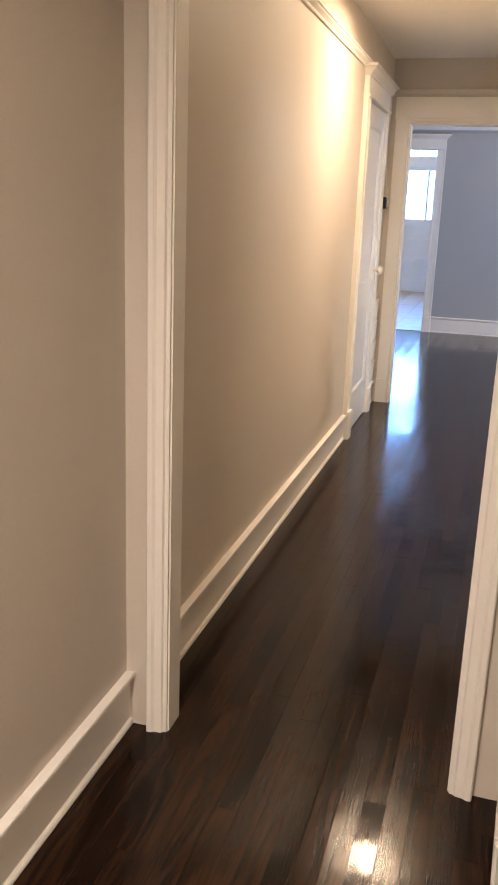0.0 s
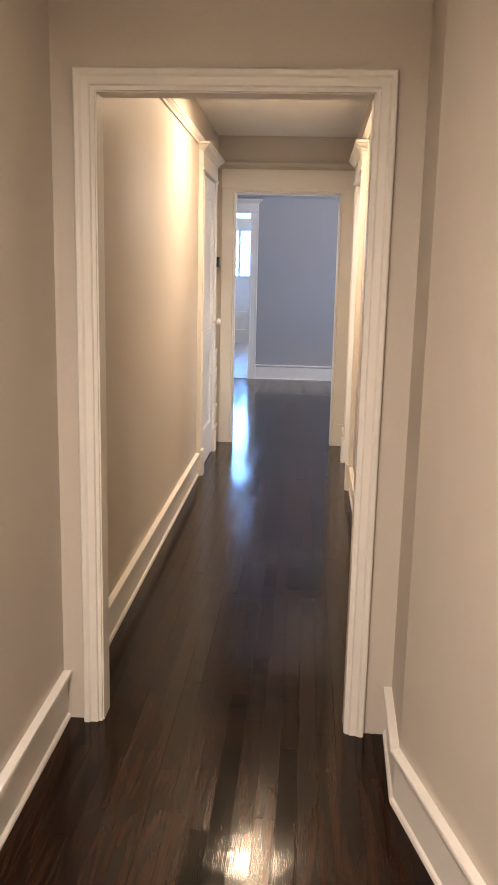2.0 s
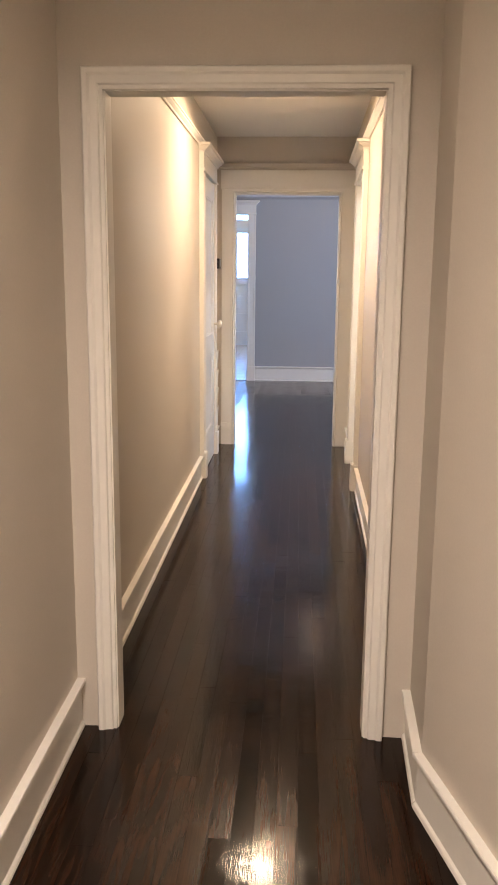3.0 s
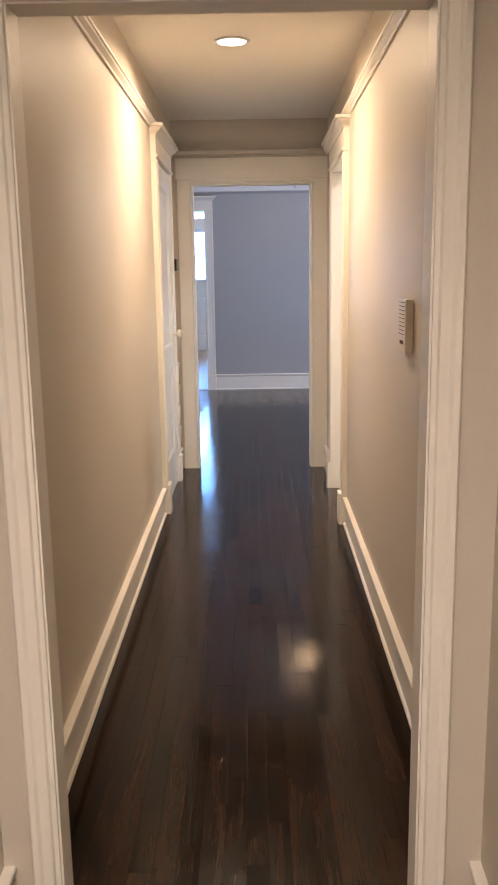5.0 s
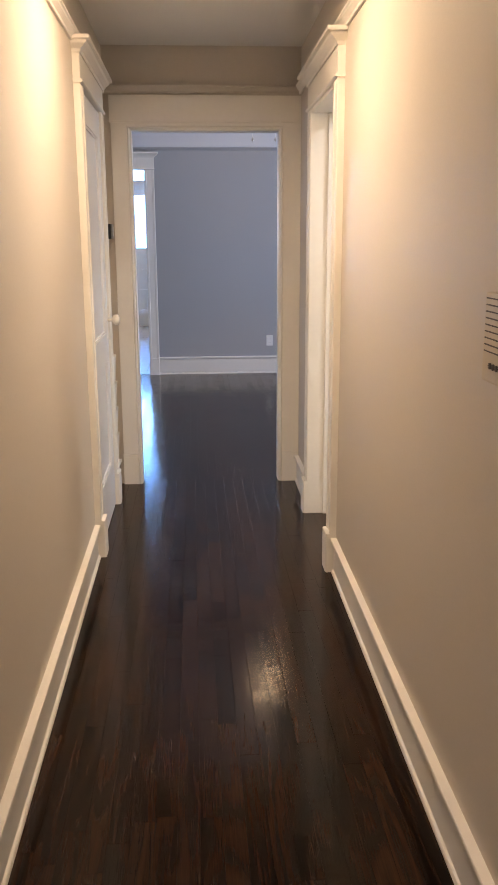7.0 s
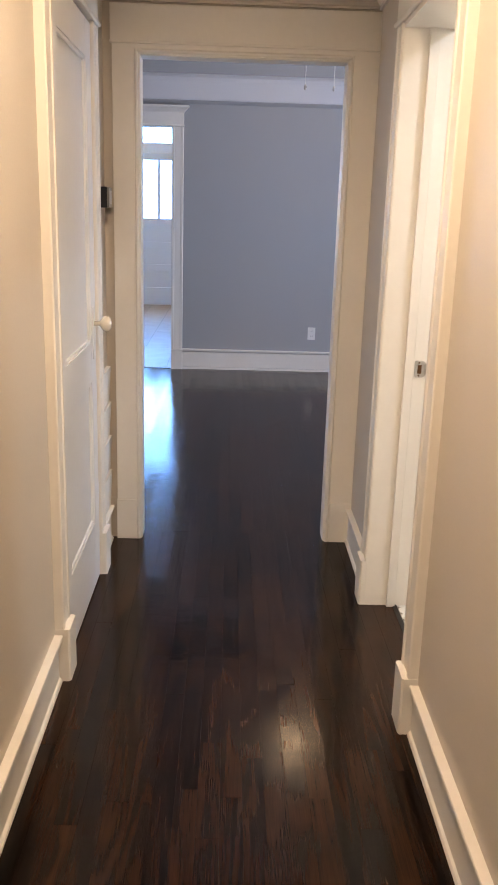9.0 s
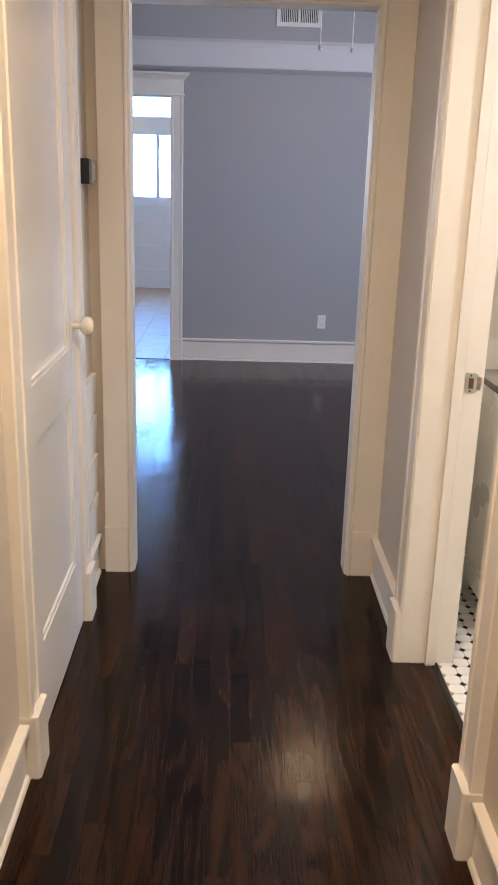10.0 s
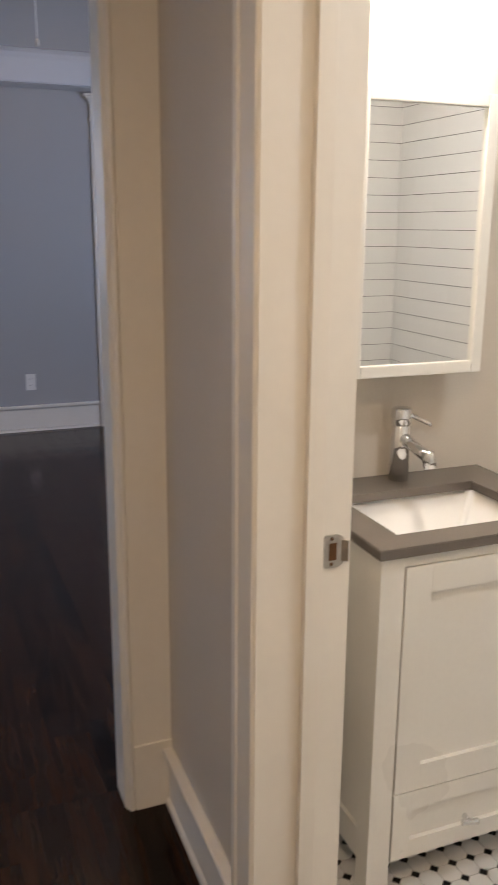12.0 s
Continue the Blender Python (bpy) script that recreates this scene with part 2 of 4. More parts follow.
def thing(name, label, category, m=None, group=""):
    ob = new(name)
    if m is not None:
        ob.matrix_world = m
    return tagged(ob, label=label, category=category, group=group)


def B():
    return bmesh.new()


def side(p0, p1):
    """Frame of a wall: x along it from p0 to p1, y out of it towards the room on its left, z up."""
    u = (Vector(p1) - Vector(p0)).to_3d().normalized()
    n = Vector((-u.y, u.x, 0))
    m = Matrix((u, n, (0, 0, 1))).transposed().to_4x4()
    return Matrix.Translation((*p0, 0)) @ m, (Vector(p1) - Vector(p0)).length


def wall(name, p0, p1, thick, z1, material, holes=(), z0=-0.02, label=""):
    """A wall with real openings (from, to, bottom, top) along it."""
    m, length = side(p0, p1)
    bm = B()
    at = 0.0
    for a, b, lo, hi in sorted(holes):
        if a > at:
            box(bm, at, a, -thick, 0, z0, z1)
        if lo > 0:
            box(bm, a, b, -thick, 0, z0, lo)
        if hi < z1:
            box(bm, a, b, -thick, 0, hi, z1)
        at = b
    if at < length:
        box(bm, at, length, -thick, 0, z0, z1)
    bmesh.ops.remove_doubles(bm, verts=bm.verts, dist=1e-5)
    ob = part(name, bm, material, kind="structure", label=label)
    ob.matrix_world = m
    return ob


BASE = [(0, 0.018), (0.011, 0.018), (0.011, 0.138), (0.015, 0.140), (0.024, 0.147), (0.026, 0.152), (0.026, 0.160), (0.024, 0.163), (0, 0.163)]
SHOE = [(0, 0.0), (0.020, 0.0), (0.020, 0.006), (0.017, 0.013), (0.011, 0.018), (0, 0.018)]
RAIL = [(0, 0.0), (0.010, 0.0), (0.012, 0.006), (0.010, 0.012), (0.018, 0.020), (0.024, 0.026), (0.026, 0.032), (0.032, 0.036), (0.032, 0.044), (0.026, 0.046), (0, 0.046)]


def runs(name, p0, p1, spans, profile, z, material, label, steep=1.0):
    m, _ = side(p0, p1)
    top = new(name)
    top.matrix_world = m
    tagged(top, label=label, kind="structure")
    for a, b in spans:
        part("moulding" if z else "board", extrude(B(), [(d * steep, z + h) for d, h in profile], a, b, "x"), material, top)
    return top


def baseboard(p0, p1, spans, tall=1.0, label="white painted baseboard with a proud top cap and shoe"):
    m, _ = side(p0, p1)
    top = new("baseboard")
    top.matrix_world = m
    tagged(top, label=label, kind="structure")
    for a, b in spans:
        part("board", extrude(B(), [(d, max(h * tall, 0.018)) for d, h in BASE], a, b, "x"), M_TRIM, top)
        part("shoe_moulding", extrude(B(), SHOE, a, b, "x"), M_TRIM, top)
    return top


# ---- the plan: hall along y, floor at z = 0 ----
HALL_Z, BED_Z, FAR_Z = 2.457, 3.05, 3.0
L0, L1 = -0.148, -0.148


def right_x(y):
    """The hall's right wall, which leans out a little along its length."""
    return 0.905 + 0.0095 * (y - 2.0)


# entry part of the hall (before the first opening)
wall("wall_entry_west", (-0.151, 1.405), (-0.160, -3.2), 0.12, HALL_Z, M_WALL)
wall("wall_entry_south", (-0.3, -3.2), (1.6, -3.2), 0.12, HALL_Z, M_WALL)
wall("wall_entry_slant", (1.15, -0.06), (0.872, 1.06), 0.12, HALL_Z, M_WALL)
wall("wall_entry_east", (1.15, -3.2), (1.15, -0.06), 0.12, HALL_Z, M_WALL)
wall("wall_entry_corner", (0.872, 1.06), (0.885, 1.405), 0.12, HALL_Z, M_WALL)
baseboard((-0.151, 1.405), (-0.160, -3.2), [(0, 4.6)], 1.0)
baseboard((1.15, -0.06), (0.872, 1.06), [(0, 1.154)])
baseboard((0.872, 1.06), (0.885, 1.405), [(0, 0.345)])

# the wall with the first cased opening; its frame runs right to left
OX0, OX1, OZ = -0.022, 0.742, 1.895
wall("wall_first_opening", (1.3, 1.405), (-0.4, 1.405), 0.075, HALL_Z, M_WALL, [(1.3 - OX1 - 0.012, 1.3 - OX0 + 0.012, 0, OZ + 0.012)])


def mitred(bm, x0, x1, top, profile, y0, way):
    """Casing round an opening: profile of (outward, proud) swept up, over and down."""
    cols = []
    for w, d in profile:
        y = y0 + way * d
        cols.append([bm.verts.new(c) for c in ((x0 - w, y, 0), (x0 - w, y, top + w), (x1 + w, y, top + w), (x1 + w, y, 0))])
    n = len(cols)
    for i in range(n):
        a, b = cols[i], cols[(i + 1) % n]
        for k in range(3):
            bm.faces.new((a[k], b[k], b[k + 1], a[k + 1]))
    bm.faces.new([c[0] for c in cols])
    bm.faces.new([c[3] for c in cols])
    return bm


CASE_A = [(0.004, 0), (0.004, 0.012), (0.014, 0.012), (0.018, 0.019), (0.038, 0.020), (0.045, 0.026), (0.057, 0.026), (0.061, 0.021), (0.061, 0)]
o1 = thing("door_1", "empty cased doorway with white moulded trim and no door", "doorway")
o1["kind"] = "structure"
part("casing", mitred(B(), OX0, OX1, OZ, CASE_A, 1.405, -1), M_TRIM, o1)
part("casing", mitred(B(), OX0, OX1, OZ, CASE_A, 1.480, 1), M_TRIM, o1)
bm = B()
mitred(bm, OX0, OX1, OZ, [(0, 0), (0, 0.078), (0.012, 0.081), (0.012, 0)], 1.402, 1)
part("jamb", bm, M_TRIM, o1)

# hall walls
DL0, DL1 = 4.79, 5.50  # closet door
DR0, DR1 = 4.53, 5.262  # bathroom door
HY0, HY1, WT = 1.480, 5.915, 0.085
wall("wall_hall_west", (L0, HY1), (L0, HY0), 0.12, HALL_Z, M_WALL, [(HY1 - DL1 - 0.01, HY1 - DL0 + 0.01, 0, 2.062)])
p_r0, p_r1 = (right_x(HY0), HY0), (right_x(HY1), HY1)
lr = side(p_r0, p_r1)[1]
wall("wall_hall_east", p_r0, p_r1, 0.135, HALL_Z, M_WALL, [(DR0 - HY0, DR1 - HY0, 0, 2.04)])
wall("wall_hall_end", (2.75, HY1), (-2.5, HY1), WT, 3.1, M_WALL, [(2.75 - 0.836, 2.75 + 0.012, 0, 2.042)])
baseboard((L0, HY1), (L0, HY0), [(0.03, HY1 - DL1 - 0.12), (HY1 - DL0 + 0.11, HY1 - HY0)])
baseboard(p_r0, p_r1, [(0.0, 4.42 - HY0), (5.37 - HY0, HY1 - 0.024 - HY0)])
runs("trim_picture_rail", (L0, HY1), (L0, HY0), [(0, HY1 - HY0)], RAIL, 2.215, M_TRIM, "white painted picture rail moulding along the hall wall")
runs("trim_picture_rail", p_r0, p_r1, [(0, lr)], RAIL, 2.215, M_TRIM, "white painted picture rail moulding along the hall wall")
runs("trim_picture_rail", (right_x(HY1), HY1), (L0, HY1), [(0.0, right_x(HY1) - L0)], RAIL, 2.216, M_WALL, "wall-coloured picture rail above the end doorway")

# end doorway, seen from the hall: frame with y towards the hall
bm = B()
e1 = thing("door_2", "wide cased doorway with flat white casings into the grey room", "doorway")
e1["kind"] = "structure"
MOULD = [(0.003, 0), (0.003, 0.012), (0.008, 0.013), (0.010, 0.021), (0.016, 0.024), (0.021, 0.021), (0.023, 0.017), (0.023, 0)]
part("moulding", mitred(B(), 0.0, 0.820, 2.024, MOULD, HY1, -1), M_TRIM, e1)
part("moulding", mitred(B(), 0.0, 0.820, 2.024, MOULD, HY1 + WT, 1), M_TRIM, e1)
for y0, y1 in ((HY1 - 0.018, HY1), (HY1 + WT, HY1 + WT + 0.018)):
    part("casing", box(B(), -0.110, -0.023, y0, y1, 0, 2.064, 0.002), M_TRIM, e1)
    part("casing", box(B(), 0.843, 0.946, y0, y1, 0, 2.064, 0.002), M_TRIM, e1)
    part("casing", box(B(), -0.023, 0.843, y0 + 0.001, y1 - 0.001, 2.047, 2.064), M_TRIM, e1)
    part("fascia", box(B(), -0.116, 0.946, y0 - 0.003, y1, 2.075, 2.206, 0.002), M_TRIM, e1)
part("bead", box(B(), -0.118, 0.946, HY1 - 0.027, HY1, 2.064, 2.075, 0.004), M_TRIM, e1)
part("plinth_block", box(B(), -0.112, -0.024, HY1 - 0.024, HY1, 0, 0.185, 0.002), M_TRIM, e1)
part("plinth_block", box(B(), 0.844, 0.946, HY1 - 0.024, HY1, 0, 0.185, 0.002), M_TRIM, e1)
part("jamb", box(B(), -0.012, 0.0, HY1 - 0.004, HY1 + WT + 0.004, 0, 2.024), M_TRIM, e1)
part("jamb", box(B(), 0.820, 0.836, HY1 - 0.004, HY1 + WT + 0.004, 0, 2.024), M_TRIM, e1)
part("jamb", box(B(), -0.012, 0.836, HY1 - 0.004, HY1 + WT + 0.004, 2.024, 2.042), M_TRIM, e1)


def crowned(name, label, m, a, b, top=2.045, plinth=0.178, kind="structure"):
    """Trim of a hall door: flat casings on plinth blocks, neck bead, fascia and crown cap. a, b: the opening along the wall."""
    t = thing(name, label, "doorway", m)
    t["kind"] = kind
    w = 0.102
    for s, e in ((-1, a), (1, b)):
        x0, x1 = sorted((e, e + s * w))
        part("casing", extrude(B(), [(x0, 0), (x0, 0.026), (x0 + 0.003, 0.030), (x0 + 0.020, 0.030), (x0 + 0.024, 0.026), (x1 - 0.024, 0.026), (x1 - 0.020, 0.030), (x1 - 0.003, 0.030), (x1, 0.026), (x1, 0)], plinth, top, "z"), M_TRIM, t)
        bm = B()
        extrude(bm, [(x0 - 0.002, 0), (x0 - 0.002, 0.040), (x0 + 0.004, 0.046), (x1 - 0.004, 0.046), (x1 + 0.002, 0.040), (x1 + 0.002, 0)], 0, plinth, "z")
        part("plinth_block", bm, M_TRIM, t)
    part("neck_bead", extrude(B(), [(0, top), (0.034, top), (0.040, top + 0.005), (0.040, top + 0.011), (0.034, top + 0.016), (0, top + 0.016)], a - w - 0.008, b + w + 0.008, "x"), M_TRIM, t)
    part("fascia", box(B(), a - w, b + w, 0, 0.030, top + 0.016, top + 0.128), M_TRIM, t)
    bm = B()
    prof = [(0.030, 0.0), (0.034, 0.0), (0.038, 0.012), (0.050, 0.022), (0.060, 0.030), (0.066, 0.040), (0.078, 0.044), (0.078, 0.058), (0.030, 0.058)]
    z = top + 0.115
    rows_ = []
    for d, h in prof:
        k = d - 0.030
        rows_.append([bm.verts.new(c) for c in ((a - w - k, 0, z + h), (a - w - k, d, z + h), (b + w + k, d, z + h), (b + w + k, 0, z + h))])
    for r0, r1 in zip(rows_, rows_[1:]):
        for k in range(3):
            bm.faces.new((r0[k], r0[k + 1], r1[k + 1], r1[k]))
    part("crown_cap", bm, M_TRIM, t)
    return t


mw, _ = side((L0, HY1), (L0, HY0))
d3 = crowned("door_3", "white crowned door trim with plinth blocks round the closet door", mw, HY1 - DL1, HY1 - DL0, top=2.062)
part("jamb", box(B(), HY1 - DL1 - 0.01, HY1 - DL1 + 0.004, -0.12, 0.028, 0, 2.062), M_TRIM, d3)
part("jamb", box(B(), HY1 - DL0 - 0.004, HY1 - DL0 + 0.01, -0.12, 0.028, 0, 2.062), M_TRIM, d3)

# closet door leaf: two tall recessed panels
leaf = thing("closet_door", "closed white two-panel door with a cream ceramic knob", "door", mw)


def panel_door(parent, x0, x1, z0, z1, y0, y1, stile, rails, material, label=""):
    """Stiles and rails round sunk panels; rails: (bottom, top) pairs from the floor up."""
    fr = B()
    box(fr, x0, x0 + stile, y0, y1, z0, z1, 0.002)
    box(fr, x1 - stile, x1, y0, y1, z0, z1, 0.002)
    for lo, hi in rails:
        box(fr, x0 + stile, x1 - stile, y0, y1 - 0.0005, lo, hi, 0.0015)
    part("door_frame", fr, material, parent, label)
    for (l0, h0), (l1, h1) in zip(rails, rails[1:]):
        part("panel", box(B(), x0 + stile - 0.005, x1 - stile + 0.005, y0 + 0.006, y1 - 0.012, h0 - 0.005, l1 + 0.005), material, parent)
        bm = B()
        t = 0.012
        for xa, xb, za, zb in ((x0 + stile, x1 - stile, h0, h0 + t), (x0 + stile, x1 - stile, l1 - t, l1), (x0 + stile, x0 + stile + t, h0, l1), (x1 - stile - t, x1 - stile, h0, l1)):
            box(bm, xa, xb, y1 - 0.013, y1 - 0.004, za, zb, 0.003)
        part("panel_moulding", bm, material, parent)


panel_door(leaf, HY1 - DL1 + 0.006, HY1 - DL0 - 0.006, 0.008, 2.052, -0.018, 0.018, 0.105, [(0.008, 0.265), (0.82, 0.965), (1.93, 2.052)], M_DOOR)
kx = HY1 - 5.435
part("knob", lathe(B(), [(0.006, 0), (0.008, 0.006), (0.009, 0.026), (0.016, 0.030), (0.026, 0.038), (0.030, 0.048), (0.028, 0.058), (0.018, 0.066), (0.006, 0.068)], Matrix.Translation((kx, 0.018, 1.03)) @ Matrix.Rotation(-math.pi / 2, 4, "X")), M_CREAM, leaf, "cream ceramic knob", smooth=True)
part("escutcheon", box(B(), kx - 0.020, kx + 0.020, 0.018, 0.0225, 0.90, 1.09, 0.003), M_DOOR, leaf, "white painted lock plate")
for z in (0.25, 1.80):
    part("hinge", lathe(B(), [(0.006, 0), (0.007, 0.001), (0.007, 0.089), (0.006, 0.09)], Matrix.Translation((HY1 - DL0 - 0.006, 0.022, z)), 10), M_DOOR, leaf, "painted butt hinge")

# bathroom doorway
me_, _ = side(p_r0, p_r1)
d4 = crowned("door_4", "open bathroom doorway with white crowned trim and plinth blocks", me_, DR0 - HY0, DR1 - HY0)
for x0, x1 in ((DR0 - HY0 - 0.012, DR0 - HY0 + 0.0), (DR1 - HY0 + 0.0, DR1 - HY0 + 0.014)):
    part("jamb", box(B(), x0 - 0.003, x1 - 0.003, -0.150, 0.024, 0, 2.04, 0.001), M_TRIM, d4)
part("jamb", box(B(), DR0 - HY0, DR1 - HY0 - 0.004, -0.150, 0.024, 2.028, 2.045), M_TRIM, d4)
part("door_stop", box(B(), DR1 - HY0 - 0.018, DR1 - HY0 - 0.0035, -0.092, -0.060, 0, 2.028, 0.002), M_TRIM, d4)
part("door_stop", box(B(), DR0 - HY0 - 0.0025, DR0 - HY0 + 0.012, -0.092, -0.060, 0, 2.028, 0.002), M_TRIM, d4)
part("casing", box(B(), DR1 - HY0 + 0.012, DR1 - HY0 + 0.10, -0.157, -0.135, 0, 2.10, 0.002), M_TRIM, d4)
part("casing", box(B(), DR0 - HY0 - 0.10, DR0 - HY0 - 0.012, -0.157, -0.135, 0, 2.10, 0.002), M_TRIM, d4)
bm = B()
sx = DR1 - HY0
extrude(bm, [(-0.139, 0.904), (-0.139, 0.938), (-0.133, 0.947), (-0.124, 0.951), (-0.102, 0.951), (-0.098, 0.947), (-0.098, 0.895), (-0.102, 0.891), (-0.124, 0.891), (-0.133, 0.895)], sx - 0.0062, sx - 0.003, "x")
part("strike_plate", bm, M_STEEL, d4, "worn nickel strike plate")
for z in (0.898, 0.944):
    part("screw", lathe(B(), [(0.0035, 0), (0.0032, 0.0012), (0.0005, 0.0016)], Matrix.Translation((sx - 0.0062, -0.113, z)) @ Matrix.Rotation(-math.pi / 2, 4, "Y"), 10), M_BRASS, d4, "dark brass screw head")
part("latch_hole", box(B(), DR1 - HY0 - 0.0072, DR1 - HY0 - 0.006, -0.122, -0.108, 0.905, 0.936), M_BRASS, d4, "dark brown latch hole")
part("strike_lip", extrude(B(), [(DR1 - HY0 - 0.012, -0.143), (DR1 - HY0 - 0.003, -0.131), (DR1 - HY0 - 0.006, -0.131), (DR1 - HY0 - 0.014, -0.141)], 0.902, 0.940, "z"), M_STEEL, d4)

# ceilings
part("ceiling", box(B(), -0.5, 2.9, -3.4, 5.9, HALL_Z, HALL_Z + 0.1), M_CEIL, kind="structure", label="off-white flat plaster hall ceiling")
part("ceiling", box(B(), -2.44, 3.02, 5.9, 10.34, BED_Z, BED_Z + 0.1), M_CEIL, kind="structure", label="off-white flat ceiling of the grey room")
part("ceiling", box(B(), -3.2, 0.4, 10.34, 15.9, FAR_Z, FAR_Z + 0.1), M_CEIL, kind="structure", label="white flat ceiling of the far room")

# grey room
BX0, BX1, BY0, BY1 = -2.30, 2.885, 6.0, 10.20
wall("wall_grey_north", (BX1 + 0.12, BY1), (BX0 - 0.12, BY1), 0.14, 3.1, M_BED, [(BX1 + 0.12 - 2.565, BX1 + 0.12 - 1.745, 0, 2.155), (BX1 + 0.12 + 0.152, BX1 + 0.12 + 1.068, 0, 2.165)])
wall("wall_grey_east", (BX1, BY0), (BX1, BY1), 0.12, BED_Z, M_BED, [(7.1 - BY0, 8.2 - BY0, 0.7, 2.2)])
wall("wall_grey_west", (BX0, BY1), (BX0, BY0), 0.12, BED_Z, M_BED, [(BY1 - 8.2, BY1 - 7.1, 0.7, 2.2)])
part("wall_grey_south", box(B(), BX0, -0.012, 6.0, 6.005, 0, BED_Z), M_BED, kind="structure")
part("wall_grey_south", box(B(), 0.836, BX1, 6.0, 6.005, 0, BED_Z), M_BED, kind="structure")
part("wall_grey_south", box(B(), -0.012, 0.836, 6.0, 6.005, 2.042, BED_Z), M_BED, kind="structure")
baseboard((BX1, BY1), (BX0, BY1), [(0, BX1 - 2.665), (BX1 - 1.646, BX1 + 0.054), (BX1 + 1.168, BX1 - BX0)], 1.17, "white painted tall baseboard along the grey wall")
baseboard((BX1, BY0), (BX1, BY1), [(0.0, BY1 - BY0)], 1.17, "white painted tall baseboard along the grey wall")
part("wall_grey_upper", box(B(), BX0, BX1, BY1 - 0.006, BY1, 2.59, BED_Z), M_BED, kind="structure", label="grey painted wall above the frieze")
# deep pale band round the room above the doors
for p0, p1 in (((BX1, BY1), (BX0, BY1)), ((BX1, BY0), (BX1, BY1)), ((BX0, BY1), (BX0, BY0)), ((BX0, BY0 + 0.006), (BX1, BY0 + 0.006))):
    n_ = side(p0, p1)[1]
    runs("trim_frieze", p0, p1, [(0, n_)], [(0, 0), (0.036, 0.0), (0.040, 0.006), (0.040, 0.150), (0.034, 0.185), (0.016, 0.212), (0.0, 0.220)], 2.372, M_BAND, "pale painted frieze board with a rounded top edge")
    runs("trim_picture_rail", p0, p1, [(0, n_)], [(0, 0), (0.008, 0), (0.014, 0.008), (0.022, 0.016), (0.028, 0.022), (0.028, 0.030), (0, 0.030)], 2.342, M_BED, "grey painted picture rail under the pale frieze board")

mn, _ = side((BX1, BY1), (BX0, BY1))
d5 = crowned("door_5", "cased opening with white crowned head to the far room", mn, BX1 + 0.158, BX1 + 1.062, top=2.150, plinth=0.185)
for x0, x1 in ((BX1 + 0.152, BX1 + 0.160), (BX1 + 1.060, BX1 + 1.068)):
    part("jamb", box(B(), x0, x1, -0.144, 0.004, 0, 2.165), M_TRIM, d5)
part("jamb", box(B(), BX1 + 0.152, BX1 + 1.068, -0.144, 0.004, 2.155, 2.165), M_TRIM, d5)
# closet door with a crowned casing beside the corner, and the window in the east wall
mx, _ = side((BX1, BY0), (BX1, BY1))
crowned("door_6", "white crowned casing of the closet door beside the corner", mn, BX1 - 2.555, BX1 - 1.755, top=2.150, plinth=0.185)


def sash(parent, x0, x1, z0, z1, y, mid=True):
    bm = B()
    for a, b, c, d in ((x0, x0 + 0.05, z0, z1), (x1 - 0.05, x1, z0, z1), (x0 + 0.05, x1 - 0.05, z0, z0 + 0.06), (x0 + 0.05, x1 - 0.05, z1 - 0.05, z1)):
        box(bm, a, b, y, y + 0.04, c, d)
    if mid:
        box(bm, x0 + 0.05, x1 - 0.05, y, y + 0.04, (z0 + z1) / 2 - 0.02, (z0 + z1) / 2 + 0.02)
    part("window_frame", bm, M_TRIM, parent)
    g = part("pane", box(B(), x0 + 0.05, x1 - 0.05, y + 0.018, y + 0.022, z0 + 0.06, z1 - 0.05), M_GLASS, parent)
    g.visible_shadow = False


cd = thing("grey_room_closet_door", "closed white panelled closet door in the grey room", "door", mn)
panel_door(cd, BX1 - 2.550, BX1 - 1.760, 0.008, 2.135, -0.05, -0.012, 0.11, [(0.008, 0.25), (0.95, 1.08), (2.0, 2.135)], M_DOOR)
w1 = thing("window_1", "tall white framed window in the grey room's east wall", "window", mx)
w1["kind"] = "structure"
sash(w1, 7.1 - BY0, 8.2 - BY0, 0.7, 2.2, -0.10)
# assumed window out of view, added to go with the west fill light
w2 = thing("window_2", "assumed unseen white framed window in the grey room's west wall", "window", side((BX0, BY1), (BX0, BY0))[0])
w2["kind"] = "structure"
sash(w2, BY1 - 8.2, BY1 - 7.1, 0.7, 2.2, -0.10)

# outlet and vent
ot = thing("electrical_outlet", "white duplex outlet plate on the grey wall above the baseboard", "outlet", mn @ Matrix.Translation((BX1 - 1.155, 0, 0.360)))
part("cover_plate", box(B(), -0.035, 0.035, 0, 0.006, -0.058, 0.058, 0.002), M_OUTLET, ot)
for z in (-0.024, 0.024):
    bm = B()
    box(bm, -0.014, 0.014, 0.006, 0.0085, z - 0.014, z + 0.014, 0.001)
    part("socket", bm, M_OUTLET, ot)
    bm = B()
    box(bm, -0.007, -0.005, 0.0085, 0.009, z - 0.004, z + 0.006)
    box(bm, 0.005, 0.007, 0.0085, 0.009, z - 0.004, z + 0.006)
    part("slots", bm, M_DARK, ot)

